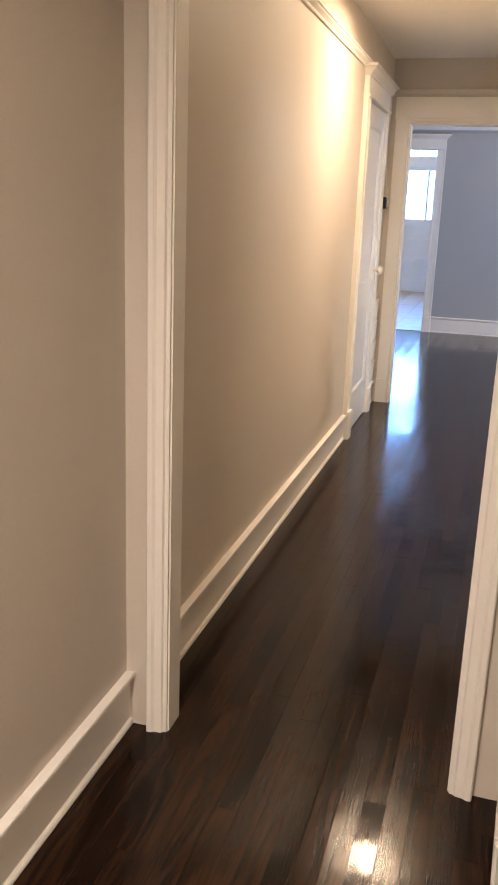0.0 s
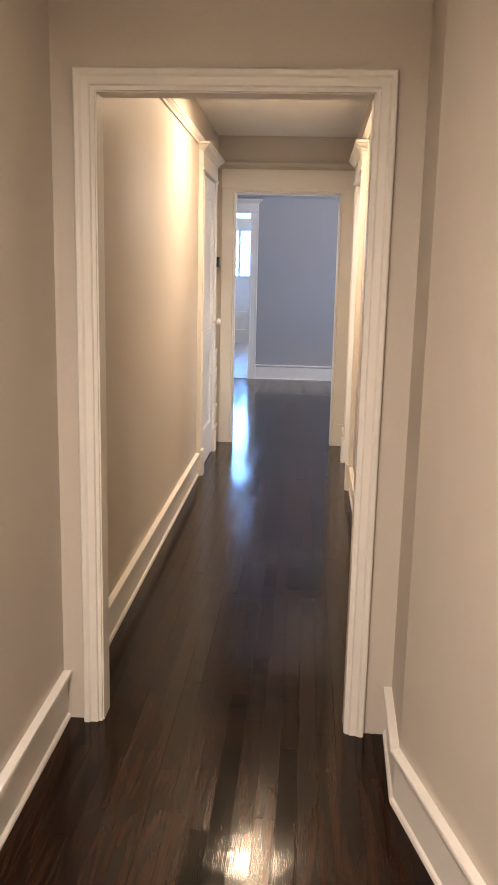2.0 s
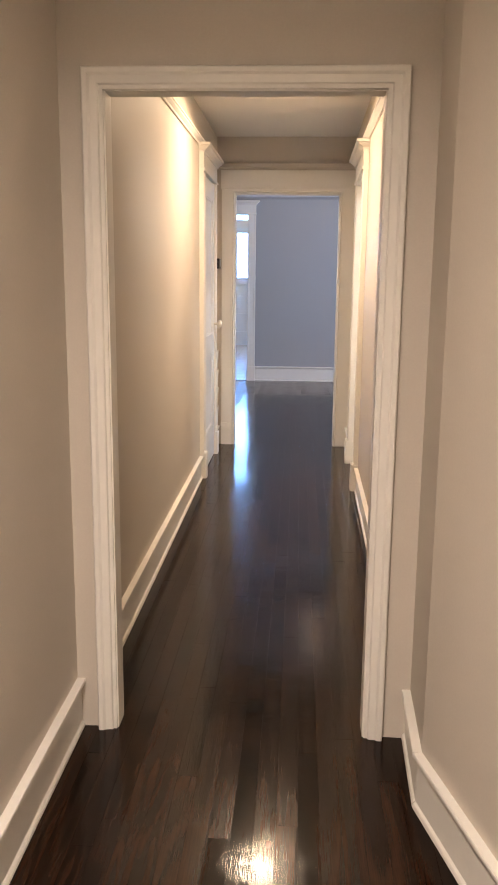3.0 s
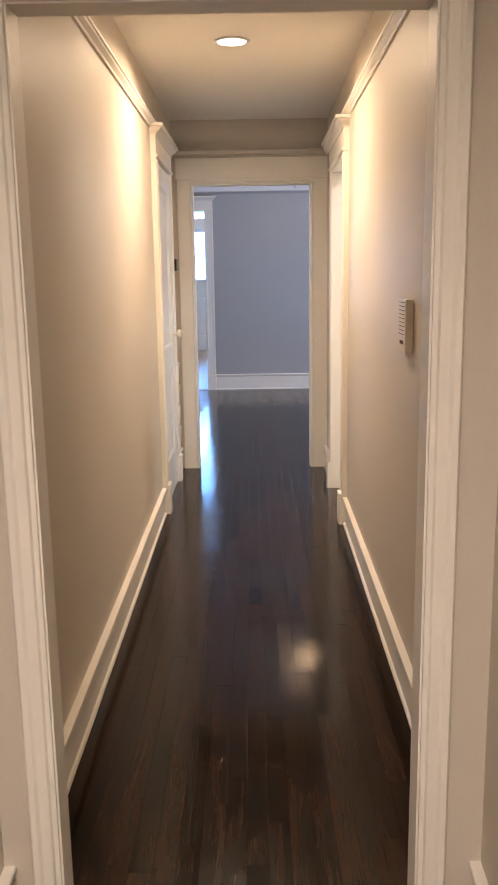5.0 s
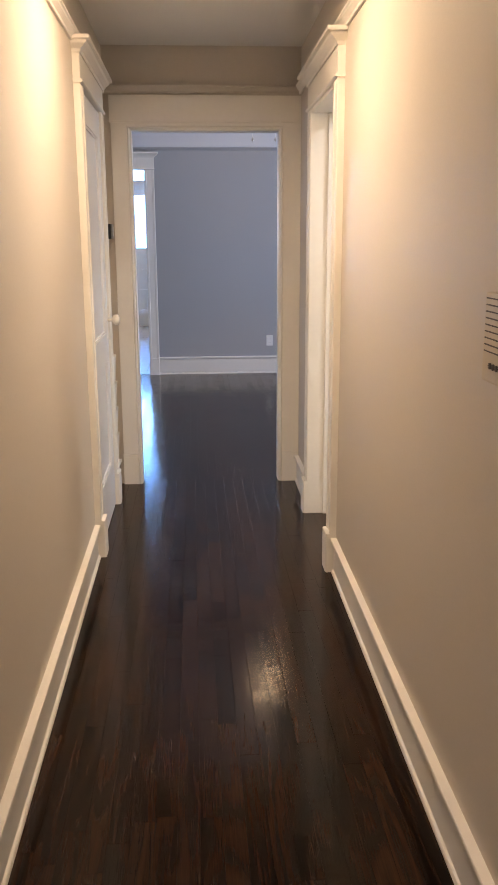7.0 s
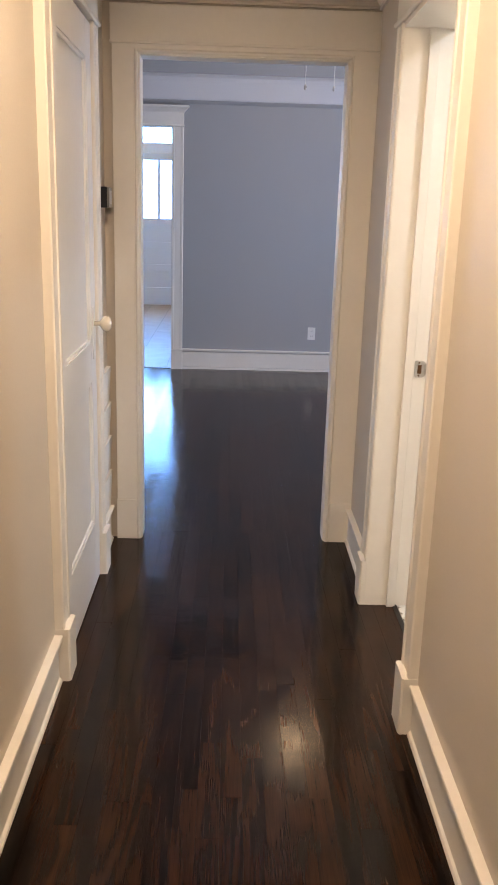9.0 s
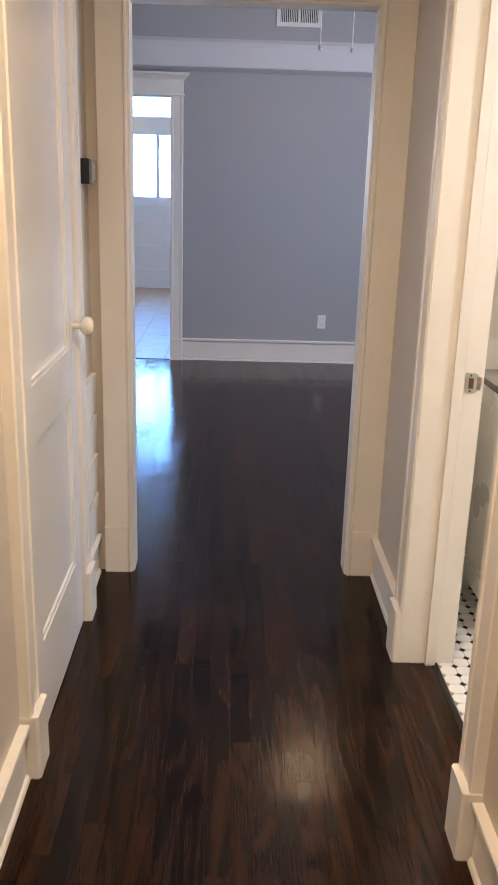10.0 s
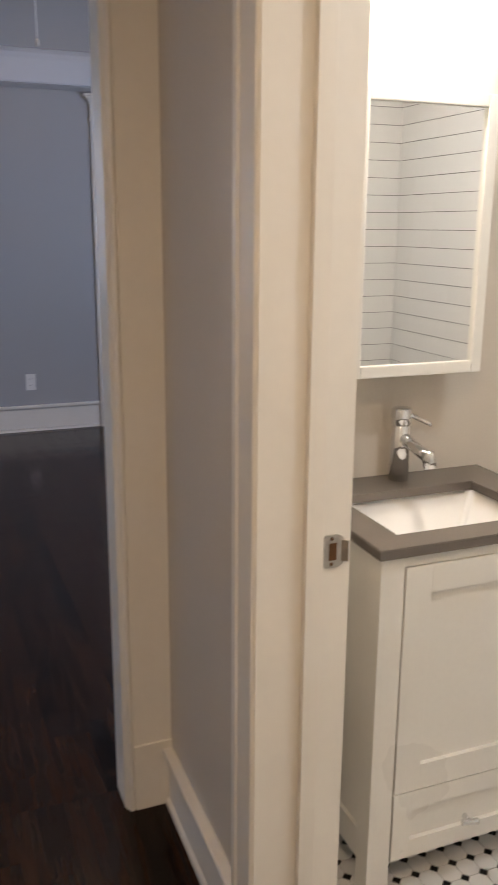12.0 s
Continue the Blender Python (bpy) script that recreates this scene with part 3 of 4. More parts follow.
vt = thing("wall_vent", "white louvred air vent high on the grey wall above the frieze", "vent", mn @ Matrix.Translation((BX1 - 0.853, 0.006, 2.778)))
bm = B()
for a, b, c, d in ((-0.178, 0.178, -0.088, -0.058), (-0.178, 0.178, 0.058, 0.088), (-0.178, -0.148, -0.058, 0.058), (0.148, 0.178, -0.058, 0.058), (-0.010, 0.010, -0.058, 0.058)):
    box(bm, a, b, 0, 0.012, c, d)
part("frame", bm, M_OUTLET, vt)
# flat plate on the wall; its dark grey paints the shade between the slats
part("backing", box(B(), -0.148, 0.148, 0, 0.002, -0.058, 0.058), M_VENT, vt)
for s_ in (-1, 1):
    for k in range(9):
        o = part("slat", box(B(), -0.0032, 0.0032, 0.003, 0.010, -0.058, 0.058), M_OUTLET, vt)
        o.location = (s_ * (0.022 + 0.0146 * k), 0, 0)

# ceiling fan with light kit and two pull chains
fan = thing("ceiling_fan", "white ceiling fan with a lit globe and two pull chains", "ceiling fan", Matrix.Translation((0.98, 8.10, BED_Z)))
part("canopy", lathe(B(), [(0.07, 0), (0.075, -0.02), (0.05, -0.05), (0.014, -0.06), (0.014, -0.22)]), M_OUTLET, fan, smooth=True)
part("motor", lathe(B(), [(0.04, -0.21), (0.11, -0.23), (0.125, -0.26), (0.125, -0.31), (0.09, -0.34), (0.06, -0.39)], steps=28), M_OUTLET, fan, smooth=True)
for k in range(5):
    bl = part("blade", box(B(), 0.15, 0.62, -0.065, 0.065, -0.006, 0.0, 0.002), M_OUTLET, fan)
    bl.matrix_basis = Matrix.Translation((0, 0, -0.36)) @ Matrix.Rotation(radians(72 * k + 20), 4, "Z") @ Matrix.Rotation(radians(12), 4, "X")
part("globe", lathe(B(), [(0.05, -0.39), (0.08, -0.405), (0.092, -0.445), (0.085, -0.49), (0.05, -0.515), (0.01, -0.522)], steps=24), M_FANBULB, fan, "lit frosted glass globe", smooth=True).visible_shadow = False
for x, y, z in ((-0.165, -0.18, 2.205), (0.025, -0.08, 2.215)):
    part("pull_chain", lathe(B(), [(0.0026, z - BED_Z), (0.0026, -0.33)], Matrix.Translation((x, y, 0)), 6), M_OUTLET, fan)
    part("chain_knob", lathe(B(), [(0.003, 0.012), (0.008, 0.004), (0.010, -0.006), (0.007, -0.016), (0.002, -0.020)], Matrix.Translation((x, y, z - BED_Z)), 12), M_STEEL, fan, smooth=True)

# far room with the glazed outside door
FX0, FX1, FY0, FY1 = -3.0, 0.3, 10.34, 15.7
wall("wall_far_north", (FX1, FY1), (FX0, FY1), 0.14, FAR_Z, M_CEIL, [(FX1 + 0.23, FX1 + 1.222, 0, 2.71), (FX1 + 1.335, FX1 + 2.5, 1.03, 2.71)])
wall("wall_far_east", (FX1, FY0), (FX1, FY1), 0.12, FAR_Z, M_CEIL)
wall("wall_far_west", (FX0, FY1), (FX0, FY0), 0.12, FAR_Z, M_CEIL)
mf, _ = side((FX1, FY1), (FX0, FY1))
part("wall_far_side", box(B(), FX0, BX0, 10.20, 10.34, 0, FAR_Z), M_CEIL, kind="structure")
baseboard((FX1, FY1), (FX0, FY1), [(0, FX1 + 0.12), (FX1 + 1.325, FX1 - FX0)], 1.2)
dx0, dx1 = FX1 + 0.234, FX1 + 1.218
fd = thing("outside_door", "closed white panelled door with two tall glass lights and a brass latch", "door", mf)
bm = B()
for a, b, c, d in ((dx0, dx0 + 0.115, 0.004, 2.264), (dx1 - 0.115, dx1, 0.004, 2.264), (dx0 + 0.115, dx1 - 0.115, 0.004, 0.268), (dx0 + 0.115, dx1 - 0.115, 0.518, 0.62), (dx0 + 0.115, dx1 - 0.115, 0.86, 0.962), (dx0 + 0.115, dx1 - 0.115, 1.19, 1.314), (dx0 + 0.115, dx1 - 0.115, 2.168, 2.264), ((dx0 + dx1) / 2 - 0.022, (dx0 + dx1) / 2 + 0.022, 1.314, 2.168)):
    box(bm, a, b, -0.06, -0.02, c, d, 0.003)
part("door_frame", bm, M_DOOR, fd)
for lo, hi in ((0.268, 0.518), (0.62, 0.86), (0.962, 1.19)):
    part("panel", box(B(), dx0 + 0.11, dx1 - 0.11, -0.060, -0.050, lo, hi), M_DOOR, fd)
for a, b in ((dx0 + 0.115, (dx0 + dx1) / 2 - 0.022), ((dx0 + dx1) / 2 + 0.022, dx1 - 0.115)):
    g = part("pane", box(B(), a, b, -0.043, -0.038, 1.314, 2.168), M_GLASS, fd)
    g.visible_shadow = False
part("door_sill", box(B(), dx0 - 0.004, dx1 + 0.004, -0.10, -0.005, -0.01, 0.0035), M_TRIM, fd)
part("latch", box(B(), dx1 - 0.085, dx1 + 0.03, -0.02, 0.062, 1.125, 1.205, 0.01), M_BRASS, fd, "dark aged brass rim latch")
part("bolt", box(B(), dx1 - 0.10, dx1 + 0.03, -0.02, 0.0, 1.735, 1.755, 0.003), M_SILVER, fd, "small metal slide bolt")
tr = crowned("window_3", "white cased transom window above the outside door", mf, FX1 + 0.23, FX1 + 1.222, top=2.71, plinth=0.2)
part("window_frame", box(B(), dx0 - 0.004, dx1 + 0.004, -0.07, -0.01, 2.258, 2.41), M_TRIM, tr)
g = part("pane", box(B(), dx0 + 0.05, dx1 - 0.05, -0.043, -0.038, 2.41, 2.672), M_GLASS, tr)
g.visible_shadow = False
bm = B()
box(bm, dx0 - 0.005, dx0 + 0.05, -0.07, -0.01, 2.41, 2.71)
box(bm, dx1 - 0.05, dx1 + 0.005, -0.07, -0.01, 2.41, 2.71)
box(bm, dx0 + 0.05, dx1 - 0.05, -0.07, -0.01, 2.672, 2.71)
part("window_frame", bm, M_TRIM, tr)
w4 = thing("window_4", "window beside the outside door with a white sill", "window", mf)
w4["kind"] = "structure"
sash(w4, FX1 + 1.335, FX1 + 2.5, 1.03, 2.71, -0.10)
part("window_sill", box(B(), FX1 + 1.33, FX1 + 2.54, -0.1, 0.05, 1.0, 1.03, 0.004), M_TRIM, w4)
blind = thing("window_blind", "white horizontal slat blind hung in the far window", "blind", mf)
part("head_rail", box(B(), FX1 + 1.34, FX1 + 2.49, -0.05, -0.01, 2.66, 2.71), M_BLIND, blind)
for k in range(44):
    o = part("slat", extrude(B(), [(-0.05, 0.013), (-0.012, -0.011), (-0.012, -0.014), (-0.05, 0.010)], FX1 + 1.345, FX1 + 2.48, "x"), M_BLIND, blind)
    o.location = (0, 0, 1.06 + k * 0.0365)
part("backdrop", box(B(), -9, 6, 19.0, 19.1, -1, 8), M_OUT, kind="structure", label="bright overcast daylight outside the far door")
part("ground", box(B(), -40, 40, -40, 60, -0.6, -0.5), mat("bare_ground", (0.2, 0.19, 0.16), 0.9), kind="structure", label="bare ground round the house")

# bathroom
TX0, TX1, TY0, TY1 = 1.045, 2.56, 3.87, 5.85
wall("wall_bath_north", (TX1, TY1), (TX0, TY1), 0.12, HALL_Z, M_WALL)
wall("wall_bath_east", (TX1, TY0), (TX1, TY1), 0.12, HALL_Z, M_WALL)
wall("wall_bath_south", (TX0, TY0), (TX1, TY0), 0.12, HALL_Z, M_WALL)

van = thing("bathroom_vanity", "white shaker vanity with one door over a drawer, on legs", "vanity")
VX0, VX1, VY0, VY1, VZ = 1.238, 1.775, 5.402, 5.85, 0.824
for x, y in ((VX0 + 0.008, VY0 + 0.05), (VX1 - 0.028, VY0 + 0.05)):
    part("side_panel", box(B(), x, x + 0.02, y, VY1, 0.11, VZ), M_VAN, van)
part("bottom_panel", box(B(), VX0 + 0.028, VX1 - 0.028, VY0 + 0.05, VY1 - 0.01, 0.11, 0.13), M_VAN, van)
part("back_panel", box(B(), VX0 + 0.028, VX1 - 0.028, VY1 - 0.01, VY1, 0.11, VZ), M_VAN, van)
for x in (VX0, VX1 - 0.055):
    part("leg", box(B(), x, x + 0.055, VY0, VY0 + 0.05, 0.0, VZ, 0.002), M_VAN, van)
    part("leg", box(B(), x, x + 0.05, VY1 - 0.05, VY1, 0.0, 0.11, 0.002), M_VAN, van)
part("side_rail", box(B(), VX0 + 0.001, VX0 + 0.008, VY0 + 0.05, VY1 - 0.05, 0.09, 0.165, 0.001), M_VAN, van)
part("side_rail", box(B(), VX0 + 0.001, VX0 + 0.008, VY0 + 0.05, VY1, 0.745, VZ, 0.001), M_VAN, van)
part("front_rail", box(B(), VX0 + 0.055, VX1 - 0.055, VY0 + 0.004, VY0 + 0.022, 0.797, VZ), M_VAN, van)


def shaker(name, x0, x1, z0, z1, f):
    """A front of two stiles, two rails and a sunk panel."""
    o = part(name, box(B(), x0 + f - 0.003, x1 - f + 0.003, VY0 + 0.008, VY0 + 0.016, z0 + f - 0.003, z1 - f + 0.003), M_VAN, van)
    for a, b in ((x0, x0 + f), (x1 - f, x1)):
        part("stile", box(B(), a, b, VY0 - 0.002, VY0 + 0.018, z0, z1, 0.001), M_VAN, o)
    for a, b in ((z0, z0 + f), (z1 - f, z1)):
        part("rail", box(B(), x0 + f, x1 - f, VY0 - 0.002, VY0 + 0.018, a, b, 0.001), M_VAN, o)


shaker("door", VX0 + 0.058, VX1 - 0.058, 0.270, 0.796, 0.062)
shaker("drawer", VX0 + 0.058, VX1 - 0.058, 0.100, 0.2675, 0.045)
bm = lathe(B(), [(0.006, 0), (0.005, 0.020)], Matrix.Translation((1.484, VY0 - 0.002, 0.168)) @ Matrix.Rotation(math.pi / 2, 4, "X"), 12)
lathe(bm, [(0.0062, -0.019), (0.0072, -0.017), (0.0072, 0.017), (0.0062, 0.019)], Matrix.Translation((1.484, VY0 - 0.025, 0.168)) @ Matrix.Rotation(math.pi / 2, 4, "Y") @ Matrix.Rotation(radians(12), 4, "X"), 12)
part("knob", bm, M_CHROME, van, "short chrome bar knob", smooth=True)

top = thing("quartz_counter", "dark grey quartz vanity top with an undermount basin cut-out", "countertop")
sx0, sx1, sy0, sy1 = VX0 + 0.070, VX1 - 0.095, VY0 + 0.060, VY0 + 0.322
z0, z1 = VZ, VZ + 0.021
bm = B()
ring = []
for x0, x1, y0, y1 in ((VX0 - 0.010, VX1 + 0.012, VY0 - 0.012, VY1), (sx0, sx1, sy0, sy1)):
    ring.append([[bm.verts.new((x, y, z)) for x, y in ((x0, y0), (x1, y0), (x1, y1), (x0, y1))] for z in (z0, z1)])
(ol, oh), (il, ih) = ring
for k in range(4):
    j = (k + 1) % 4
    for q in ((ol[k], ol[j], oh[j], oh[k]), (il[k], il[j], ih[j], ih[k]), (oh[k], oh[j], ih[j], ih[k]), (ol[k], ol[j], il[j], il[k])):
        bm.faces.new(q)
bmesh.ops.recalc_face_normals(bm, faces=bm.faces)
bmesh.ops.bevel(bm, geom=[e for e in bm.edges if all(abs(v.co.z - z1) < 1e-6 for v in e.verts) and len({v.index for v in e.verts}) and e.calc_face_angle(0) > 1], offset=0.002, segments=2, affect="EDGES")
part("slab", bm, M_STONE, top)
basin = thing("sink_basin", "white rectangular undermount porcelain basin", "sink")
bm = B()
rim = [bm.verts.new((x, y, z0 - 0.001)) for x, y in ((sx0 - 0.014, sy0 - 0.014), (sx1 + 0.014, sy0 - 0.014), (sx1 + 0.014, sy1 + 0.014), (sx0 - 0.014, sy1 + 0.014))]
low = [bm.verts.new(c) for c in ((sx0 + 0.05, sy0 + 0.03, z0 - 0.13), (sx1 - 0.05, sy0 + 0.03, z0 - 0.13), (sx1 - 0.05, sy1 - 0.03, z0 - 0.13), (sx0 + 0.05, sy1 - 0.03, z0 - 0.13))]
for k in range(4):
    bm.faces.new((rim[k], rim[(k + 1) % 4], low[(k + 1) % 4], low[k]))
bm.faces.new(low)
bmesh.ops.bevel(bm, geom=[e for e in bm.edges if not e.is_boundary], offset=0.02, segments=4, affect="EDGES")
part("bowl", bm, M_SINK, basin, smooth=True)
part("drain", lathe(B(), [(0.022, 0), (0.022, 0.004), (0.014, 0.006), (0.004, 0.003)], Matrix.Translation(((sx0 + sx1) / 2, (sy0 + sy1) / 2, z0 - 0.130))), M_CHROME, basin, "chrome drain", smooth=True)

fc = thing("faucet", "chrome single-lever faucet standing behind the basin", "faucet", Matrix.Translation((1.517, 5.803, z1)) @ Matrix.Scale(1.08, 4))
part("body", lathe(B(), [(0.0225, 0), (0.0225, 0.126), (0.0205, 0.128), (0.0205, 0.131), (0.0235, 0.133), (0.0235, 0.166), (0.019, 0.170), (0.002, 0.171)], steps=24), M_CHROME, fc, smooth=True)
part("spout", lathe(B(), [(0.013, 0), (0.013, 0.115), (0.011, 0.117)], Matrix.Translation((0, 0, 0.105)) @ Matrix.Rotation(radians(102), 4, "X"), 16), M_CHROME, fc, smooth=True)
part("spout_tip", lathe(B(), [(0.0135, 0.012), (0.0145, 0.0), (0.0145, -0.026), (0.011, -0.027)], Matrix.Translation((0, -0.117, 0.083)) @ Matrix.Rotation(radians(-20), 4, "X"), 16), M_CHROME, fc, smooth=True)
part("lever", lathe(B(), [(0.006, 0), (0.0045, 0.052), (0.003, 0.055)], Matrix.Translation((0.015, -0.01, 0.155)) @ Matrix.Rotation(radians(112), 4, (0.7, 0.7, 0)), 12), M_CHROME, fc, smooth=True)

mc = thing("medicine_cabinet", "white framed mirror cabinet on the bathroom wall above the faucet", "mirror cabinet", Matrix.Translation((0, 0, 0)))
CX0, CX1, CZ0, CZ1, CY = 1.322, 1.678, 1.122, 1.745, 5.72
part("body", box(B(), CX0 + 0.004, CX1 - 0.004, CY + 0.022, 5.85, CZ0 + 0.004, CZ1 - 0.004), M_VAN, mc)
bm = B()
fw = 0.028
for a, b, c, d in ((CX0, CX0 + fw, CZ0, CZ1), (CX1 - fw, CX1, CZ0, CZ1), (CX0 + fw, CX1 - fw, CZ0, CZ0 + fw), (CX0 + fw, CX1 - fw, CZ1 - fw, CZ1)):
    box(bm, a, b, CY, CY + 0.022, c, d, 0.003)
part("frame", bm, M_VAN, mc)
part("mirror_glass", box(B(), CX0 + fw, CX1 - fw, CY + 0.010, CY + 0.014, CZ0 + fw, CZ1 - fw), M_MIRROR, mc, "silvered mirror glass")

vl = thing("vanity_light", "chrome vanity light bar with three lit frosted globes", "wall light", Matrix.Translation((1.50, 5.85, 2.06)))
part("back_plate", box(B(), -0.22, 0.22, -0.03, 0, -0.05, 0.05, 0.006), M_CHROME, vl)
for x in (-0.15, 0, 0.15):
    part("arm", lathe(B(), [(0.012, 0), (0.012, 0.05)], Matrix.Translation((x, -0.03, 0)) @ Matrix.Rotation(math.pi / 2, 4, "X"), 12), M_CHROME, vl)
    g = part("globe", lathe(B(), [(0.02, 0), (0.042, 0.02), (0.055, 0.05), (0.048, 0.08), (0.025, 0.098), (0.003, 0.102)], Matrix.Translation((x, -0.10, 0.05)) @ Matrix.Rotation(math.pi, 4, "X"), 20), M_BULB, vl, "lit frosted globe", smooth=True)
    g.visible_shadow = False

# recessed hall light
rl = thing("recessed_light", "lit round recessed ceiling light with a white trim ring", "ceiling light", Matrix.Translation((0.33, 3.9, HALL_Z)))
part("trim_ring", lathe(B(), [(0.082, 0), (0.080, -0.006), (0.067, -0.008), (0.065, -0.004)], steps=36), M_OUTLET, rl, smooth=True)
part("lens", lathe(B(), [(0.001, -0.0055), (0.064, -0.0055), (0.064, -0.001)], steps=36), M_EMIT, rl, "glowing round lens")
# assumed fixture for the added entry lamp, enlarged copy, always out of view
big = copy_thing(rl, Matrix.Translation((0.15, -0.9, HALL_Z)) @ Matrix.Diagonal((2.4, 2.4, 1.0, 1.0)))
tagged(big, "assumed unseen wide round flush ceiling light with a white rim", "ceiling light")
copy_thing(rl, Matrix.Translation((1.75, 4.72, HALL_Z)))

# door chime on the hall's east wall
ch = thing("door_chime", "almond plastic intercom box with slots on the hall wall", "intercom", me_ @ Matrix.Translation((2.508 - HY0, 0, 1.249)))
part("case", box(B(), -0.064, 0.064, 0, 0.026, -0.085, 0.085, 0.005), M_ALMOND, ch)
for k in range(9):
    o = part("slot", box(B(), -0.052, 0.056, 0.0255, 0.0268, -0.0013, 0.0013), M_SLOT, ch)
    o.location = (0, 0, 0.074 - k * 0.0125)
for k in range(3):
    part("button", lathe(B(), [(0.006, 0), (0.006, 0.003), (0.001, 0.0035)], Matrix.Translation((-0.022 + 0.018 * k, 0.026, -0.052)) @ Matrix.Rotation(-math.pi / 2, 4, "X"), 12), M_SLOT, ch)

# thermostat and the boarded panel past the closet
th = thing("thermostat", "black-sided thermostat with a silver face on the hall wall", "thermostat", mw @ Matrix.Translation((HY1 - 5.826, 0, 1.483)))
part("base", box(B(), -0.046, 0.046, 0, 0.028, -0.040, 0.040, 0.003), M_DARK, th)
part("bezel", box(B(), -0.044, 0.044, 0.028, 0.036, -0.038, 0.038, 0.003), M_GREYP, th, "silver grey bezel")
part("screen", box(B(), -0.030, 0.030, 0.036, 0.0372, -0.026, 0.026), M_SILVER, th, "silver grey screen")
pn = thing("wall_panel", "white painted board panel low on the hall wall beside the closet trim", "wall panel", mw)
for k, (lo, hi) in enumerate(((0.165, 0.33), (0.335, 0.485), (0.490, 0.635), (0.640, 0.79))):
    part("board", extrude(B(), [(0.0, lo), (0.010, lo), (0.018, hi - 0.010), (0.018, hi), (0.0, hi)], 0.028, HY1 - DL1 - 0.112, "x"), M_TRIM, pn)

# ---- floors, laid last ----
BW = 0.0572


def strips(rng, x0, x1, y0, y1, holes=None):
    x = x0
    while x < x1 - 0.004:
        w = min(BW, x1 - x)
        y = y0 - rng.random() * 0.8
        while y < y1:
            n = rng.uniform(0.35, 1.35)
            a, b = max(y, y0), min(y + n, y1)
            if b - a > 0.002:
                yield x, x + w, a, b
            y += n
        x += BW


def board(bm, x0, x1, y0, y1, z, tilt=(0.0, 0.0), ease=0.0003):
    """One strip with eased edges; it lies a hair off level across and along."""
    g = 0.0002
    e = g + ease
    def at(x, y, drop):
        return bm.verts.new((x, y, z - drop + tilt[0] * (x - x0) / BW + tilt[1] * (y - y0)))
    lo = [at(x, y, 0.006) for x, y in ((x0 + g, y0 + g), (x1 - g, y0 + g), (x1 - g, y1 - g), (x0 + g, y1 - g))]
    mid = [at(x, y, ease * 0.8) for x, y in ((x0 + g, y0 + g), (x1 - g, y0 + g), (x1 - g, y1 - g), (x0 + g, y1 - g))]
    hi = [at(x, y, 0) for x, y in ((x0 + e, y0 + e), (x1 - e, y0 + e), (x1 - e, y1 - e), (x0 + e, y1 - e))]
    for k in range(4):
        j = (k + 1) % 4
        bm.faces.new((lo[k], lo[j], mid[j], mid[k]))
        bm.faces.new((mid[k], mid[j], hi[j], hi[k]))
    bm.faces.new(hi)


rng = random.Random(7)
fl = part("floor", box(B(), -0.6, 1.35, -3.4, 5.99, -0.05, -0.005), M_GAP, kind="structure", label="dark stained oak strip floor of the hall")
cells, far = [], []
for c in strips(rng, -0.20, 1.035, -3.3, 5.99):
    (cells if -0.3 < c[3] and c[2] < 6.1 else far).append(c)
cells = cells[:300] if len(cells) > 300 else cells
for x0, x1, y0, y1 in cells:
    part("plank", (lambda b: (board(b, x0, x1, y0, y1, rng.uniform(-0.0002, 0.0002), (rng.uniform(-0.0004, 0.0004), rng.uniform(-0.0004, 0.0004))), b)[1])(B()), M_FLOOR, fl)
bm = B()
for x0, x1, y0, y1 in far:
    board(bm, x0, x1, y0, y1, 0)
for x0, x1, y0, y1 in strips(rng, 1.035, 1.36, -3.3, 1.41):
    board(bm, x0, x1, y0, y1, 0)
part("planks", bm, M_FLOOR, fl, kind="stuff")
fl2 = part("floor", box(B(), -2.5, 3.05, 5.99, 10.202, -0.05, -0.005), M_GAP, kind="structure", label="dark stained oak strip floor of the grey room")
cells = list(strips(rng, -2.35, 3.0, 5.99, 10.19))
near_ = sorted(cells, key=lambda c: abs((c[0] + c[1]) / 2 - 0.3) + 0.35 * max(0.0, (c[2] + c[3]) / 2 - 6.0))[:300]
for x0, x1, y0, y1 in near_:
    part("plank", (lambda b: (board(b, x0, x1, y0, y1, rng.uniform(-0.00015, 0.00015), (rng.uniform(-0.0002, 0.0002), 0.0), 0.00005), b)[1])(B()), M_FLOOR, fl2)
near_ = set(near_)
bm = B()
for x0, x1, y0, y1 in (c for c in cells if c not in near_):
    board(bm, x0, x1, y0, y1, rng.uniform(-0.00015, 0.00015), (rng.uniform(-0.0002, 0.0002), 0.0), 0.00005)
part("planks", bm, M_FLOOR, fl2, kind="stuff")
part("threshold", box(B(), -1.1, -0.1, 10.185, 10.205, -0.01, 0.004, 0.002), M_DARK, fl2, "dark metal threshold strip")

fl3 = part("floor", box(B(), -3.2, 0.4, 10.202, 15.9, -0.05, -0.003), M_GROUT, kind="structure", label="pale wood-look plank tile floor of the far room")

for i, x in enumerate(np.arange(-3.0, 0.3, 0.31)):
    for k, yy in enumerate(np.arange(10.21 - 0.6 * (i % 2), 15.7, 1.22)):
        ya, yb = max(yy, 10.21), min(yy + 1.216, 15.7)
        if yb - ya > 0.05:
            part("tile", box(B(), x + 0.002, x + 0.306, ya, yb, -0.008, 0.0), M_PLANK, fl3)

# octagon and dot mosaic in the bathroom
fl4 = part("floor", box(B(), 1.035, 2.64, 3.86, 5.86, -0.05, -0.002), M_GROUT, kind="structure", label="white octagon and black dot mosaic tile floor")
P_ = 0.0508
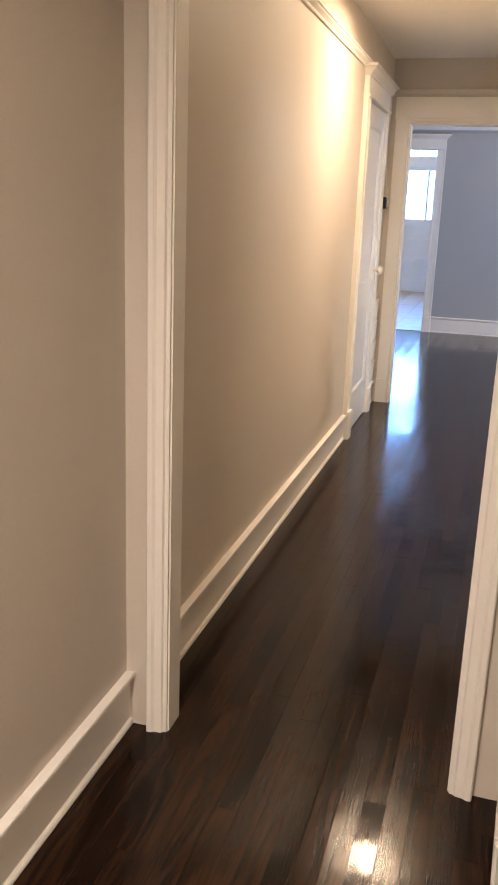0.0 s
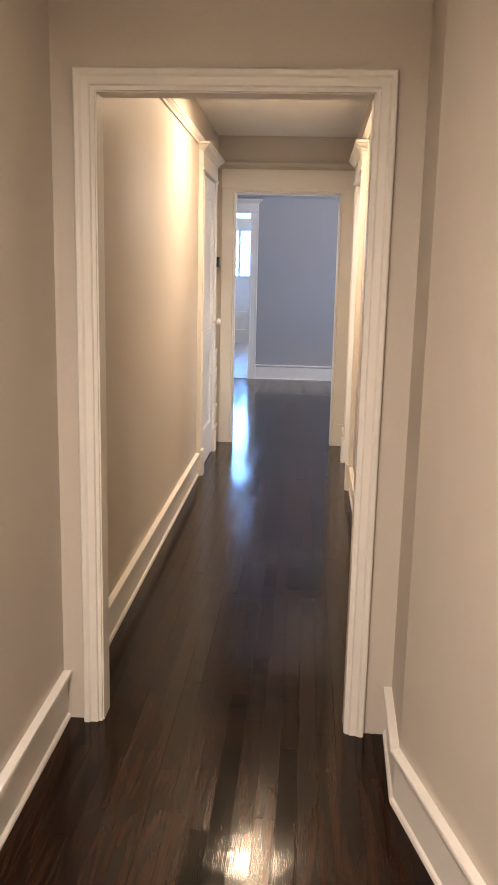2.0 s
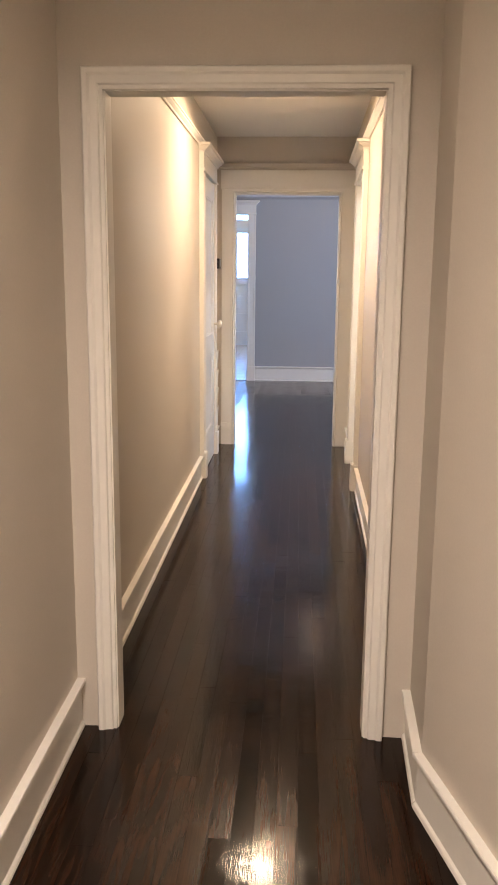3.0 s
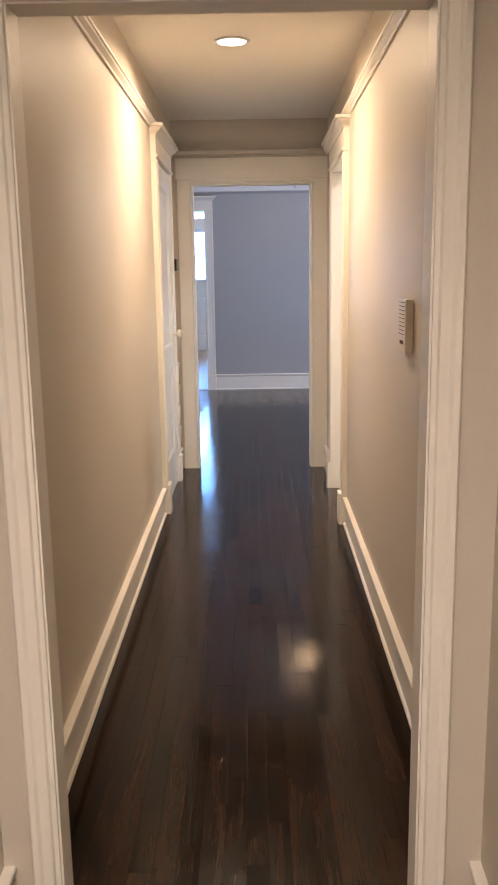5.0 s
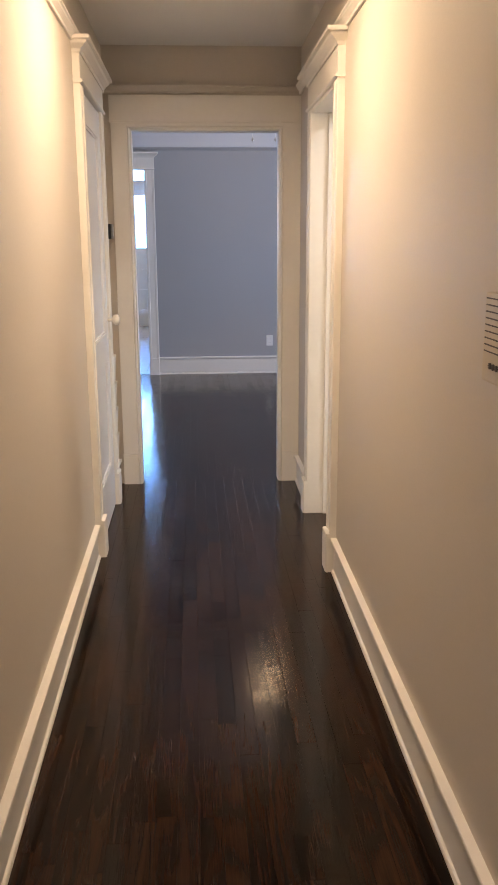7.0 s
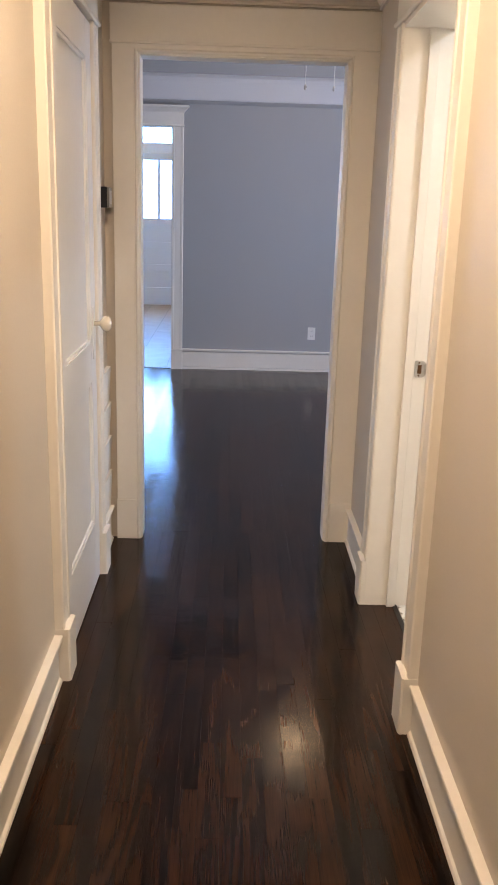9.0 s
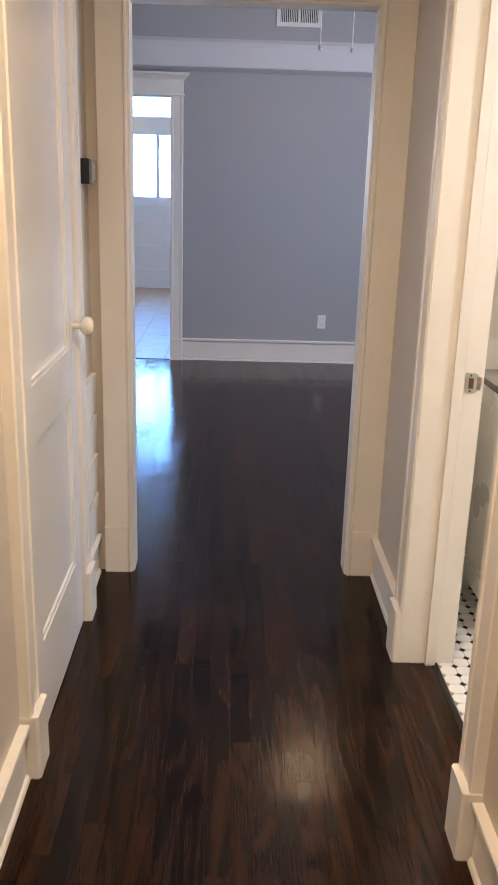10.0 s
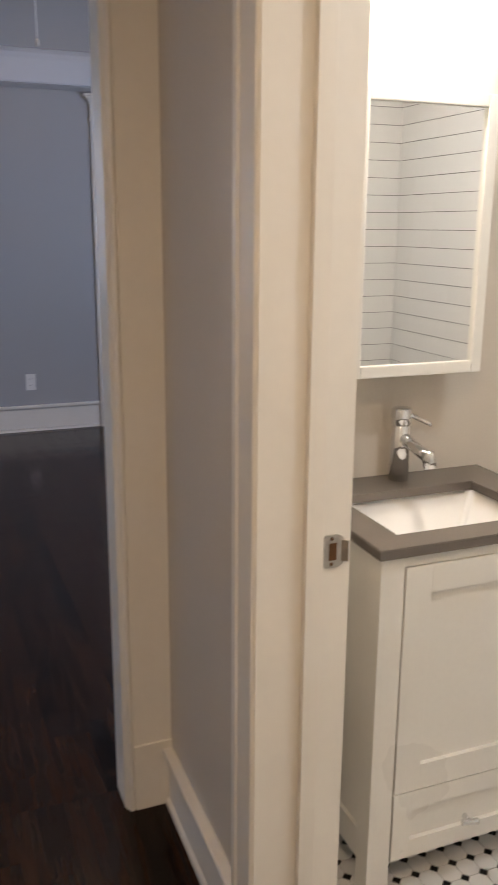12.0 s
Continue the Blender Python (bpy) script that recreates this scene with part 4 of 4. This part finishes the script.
oct_me, dot_me = None, None
rest_o, rest_d = B(), B()


def prism(bm, pts, z0_, z1_, c=(0, 0)):
    lo = [bm.verts.new((c[0] + x, c[1] + y, z0_)) for x, y in pts]
    hi = [bm.verts.new((c[0] + x * 0.985, c[1] + y * 0.985, z1_)) for x, y in pts]
    for k in range(len(pts)):
        bm.faces.new((lo[k], lo[(k + 1) % len(pts)], hi[(k + 1) % len(pts)], hi[k]))
    bm.faces.new(hi)


h_, c_ = P_ / 2 - 0.0008, 0.0118
OCT = [(h_, -h_ + c_), (h_, h_ - c_), (h_ - c_, h_), (-h_ + c_, h_), (-h_, h_ - c_), (-h_, -h_ + c_), (-h_ + c_, -h_), (h_ - c_, -h_)]
DOT = [(c_ - 0.0012, 0), (0, c_ - 0.0012), (-c_ + 0.0012, 0), (0, -c_ + 0.0012)]
near = 0
for i in range(int(1.6 / P_)):
    for j in range(int(1.97 / P_) + 1):
        x, y = 1.04 + P_ * (i + 0.5), 3.87 + P_ * (j + 0.5)
        if x > 2.62 or y > 5.83:
            continue
        pick = x < 1.55 and 4.55 < y and near < 300
        if pick:
            near += 1
            for is_oct in (True, False):
                if (oct_me if is_oct else dot_me) is None:
                    b = B()
                    prism(b, OCT if is_oct else DOT, -0.004, 0.0006)
                    o = part("tile" if is_oct else "dot_tile", b, M_TILE if is_oct else M_BLACKT, fl4, "" if is_oct else "black diamond dot tile")
                    if is_oct:
                        oct_me = o.data
                    else:
                        dot_me = o.data
                else:
                    o = new("tile" if is_oct else "dot_tile", oct_me if is_oct else dot_me)
                    o.parent = fl4
                o.location = (x, y, 0) if is_oct else (x + P_ / 2, y + P_ / 2, 0)
        else:
            prism(rest_o, OCT, -0.004, 0.0006, (x, y))
            prism(rest_d, DOT, -0.004, 0.0006, (x + P_ / 2, y + P_ / 2))
part("tiles", rest_o, M_TILE, fl4, kind="stuff")
part("dot_tiles", rest_d, M_BLACKT, fl4, kind="stuff")
part("threshold", box(B(), 1.02, 1.037, DR0, DR1, -0.01, 0.003, 0.001), M_GAP, fl4)

# long white wall tiles of the shower end
for nm, p0, p1 in (("wall_tiled_south", (TX0, TY0 + 0.004), (TX1, TY0 + 0.004)), ("wall_tiled_east", (TX1 - 0.004, TY0), (TX1 - 0.004, 5.0))):
    m, n_ = side(p0, p1)
    tw = part(nm, box(B(), 0, n_, -0.003, 0.0, 0, 2.3), M_GROUTD, kind="structure", label="white glazed tile wall with thin dark joints")
    tw.matrix_world = m
    rest, count, full = B(), 0, None
    for r in range(30):
        x = -0.15 * (r % 2)
        while x < n_:
            a, b = max(x, 0), min(x + 0.29995, n_)
            z = r * 0.0762
            if b - a > 0.29 and count < 300 and z > 0.9:
                count += 1
                if full is None:
                    o = part("tile", box(B(), 0, 0.29995, 0.0, 0.006, 0.0012, 0.0750), M_TILE, tw)
                    full = o.data
                else:
                    o = new("tile", full)
                    o.parent = tw
                o.location = (a, 0, z)
            elif b - a > 0.01:
                box(rest, a, b, 0.0, 0.006, z + 0.0012, z + 0.0750)
            x += 0.30
    part("tiles", rest, M_TILE, tw, kind="stuff")
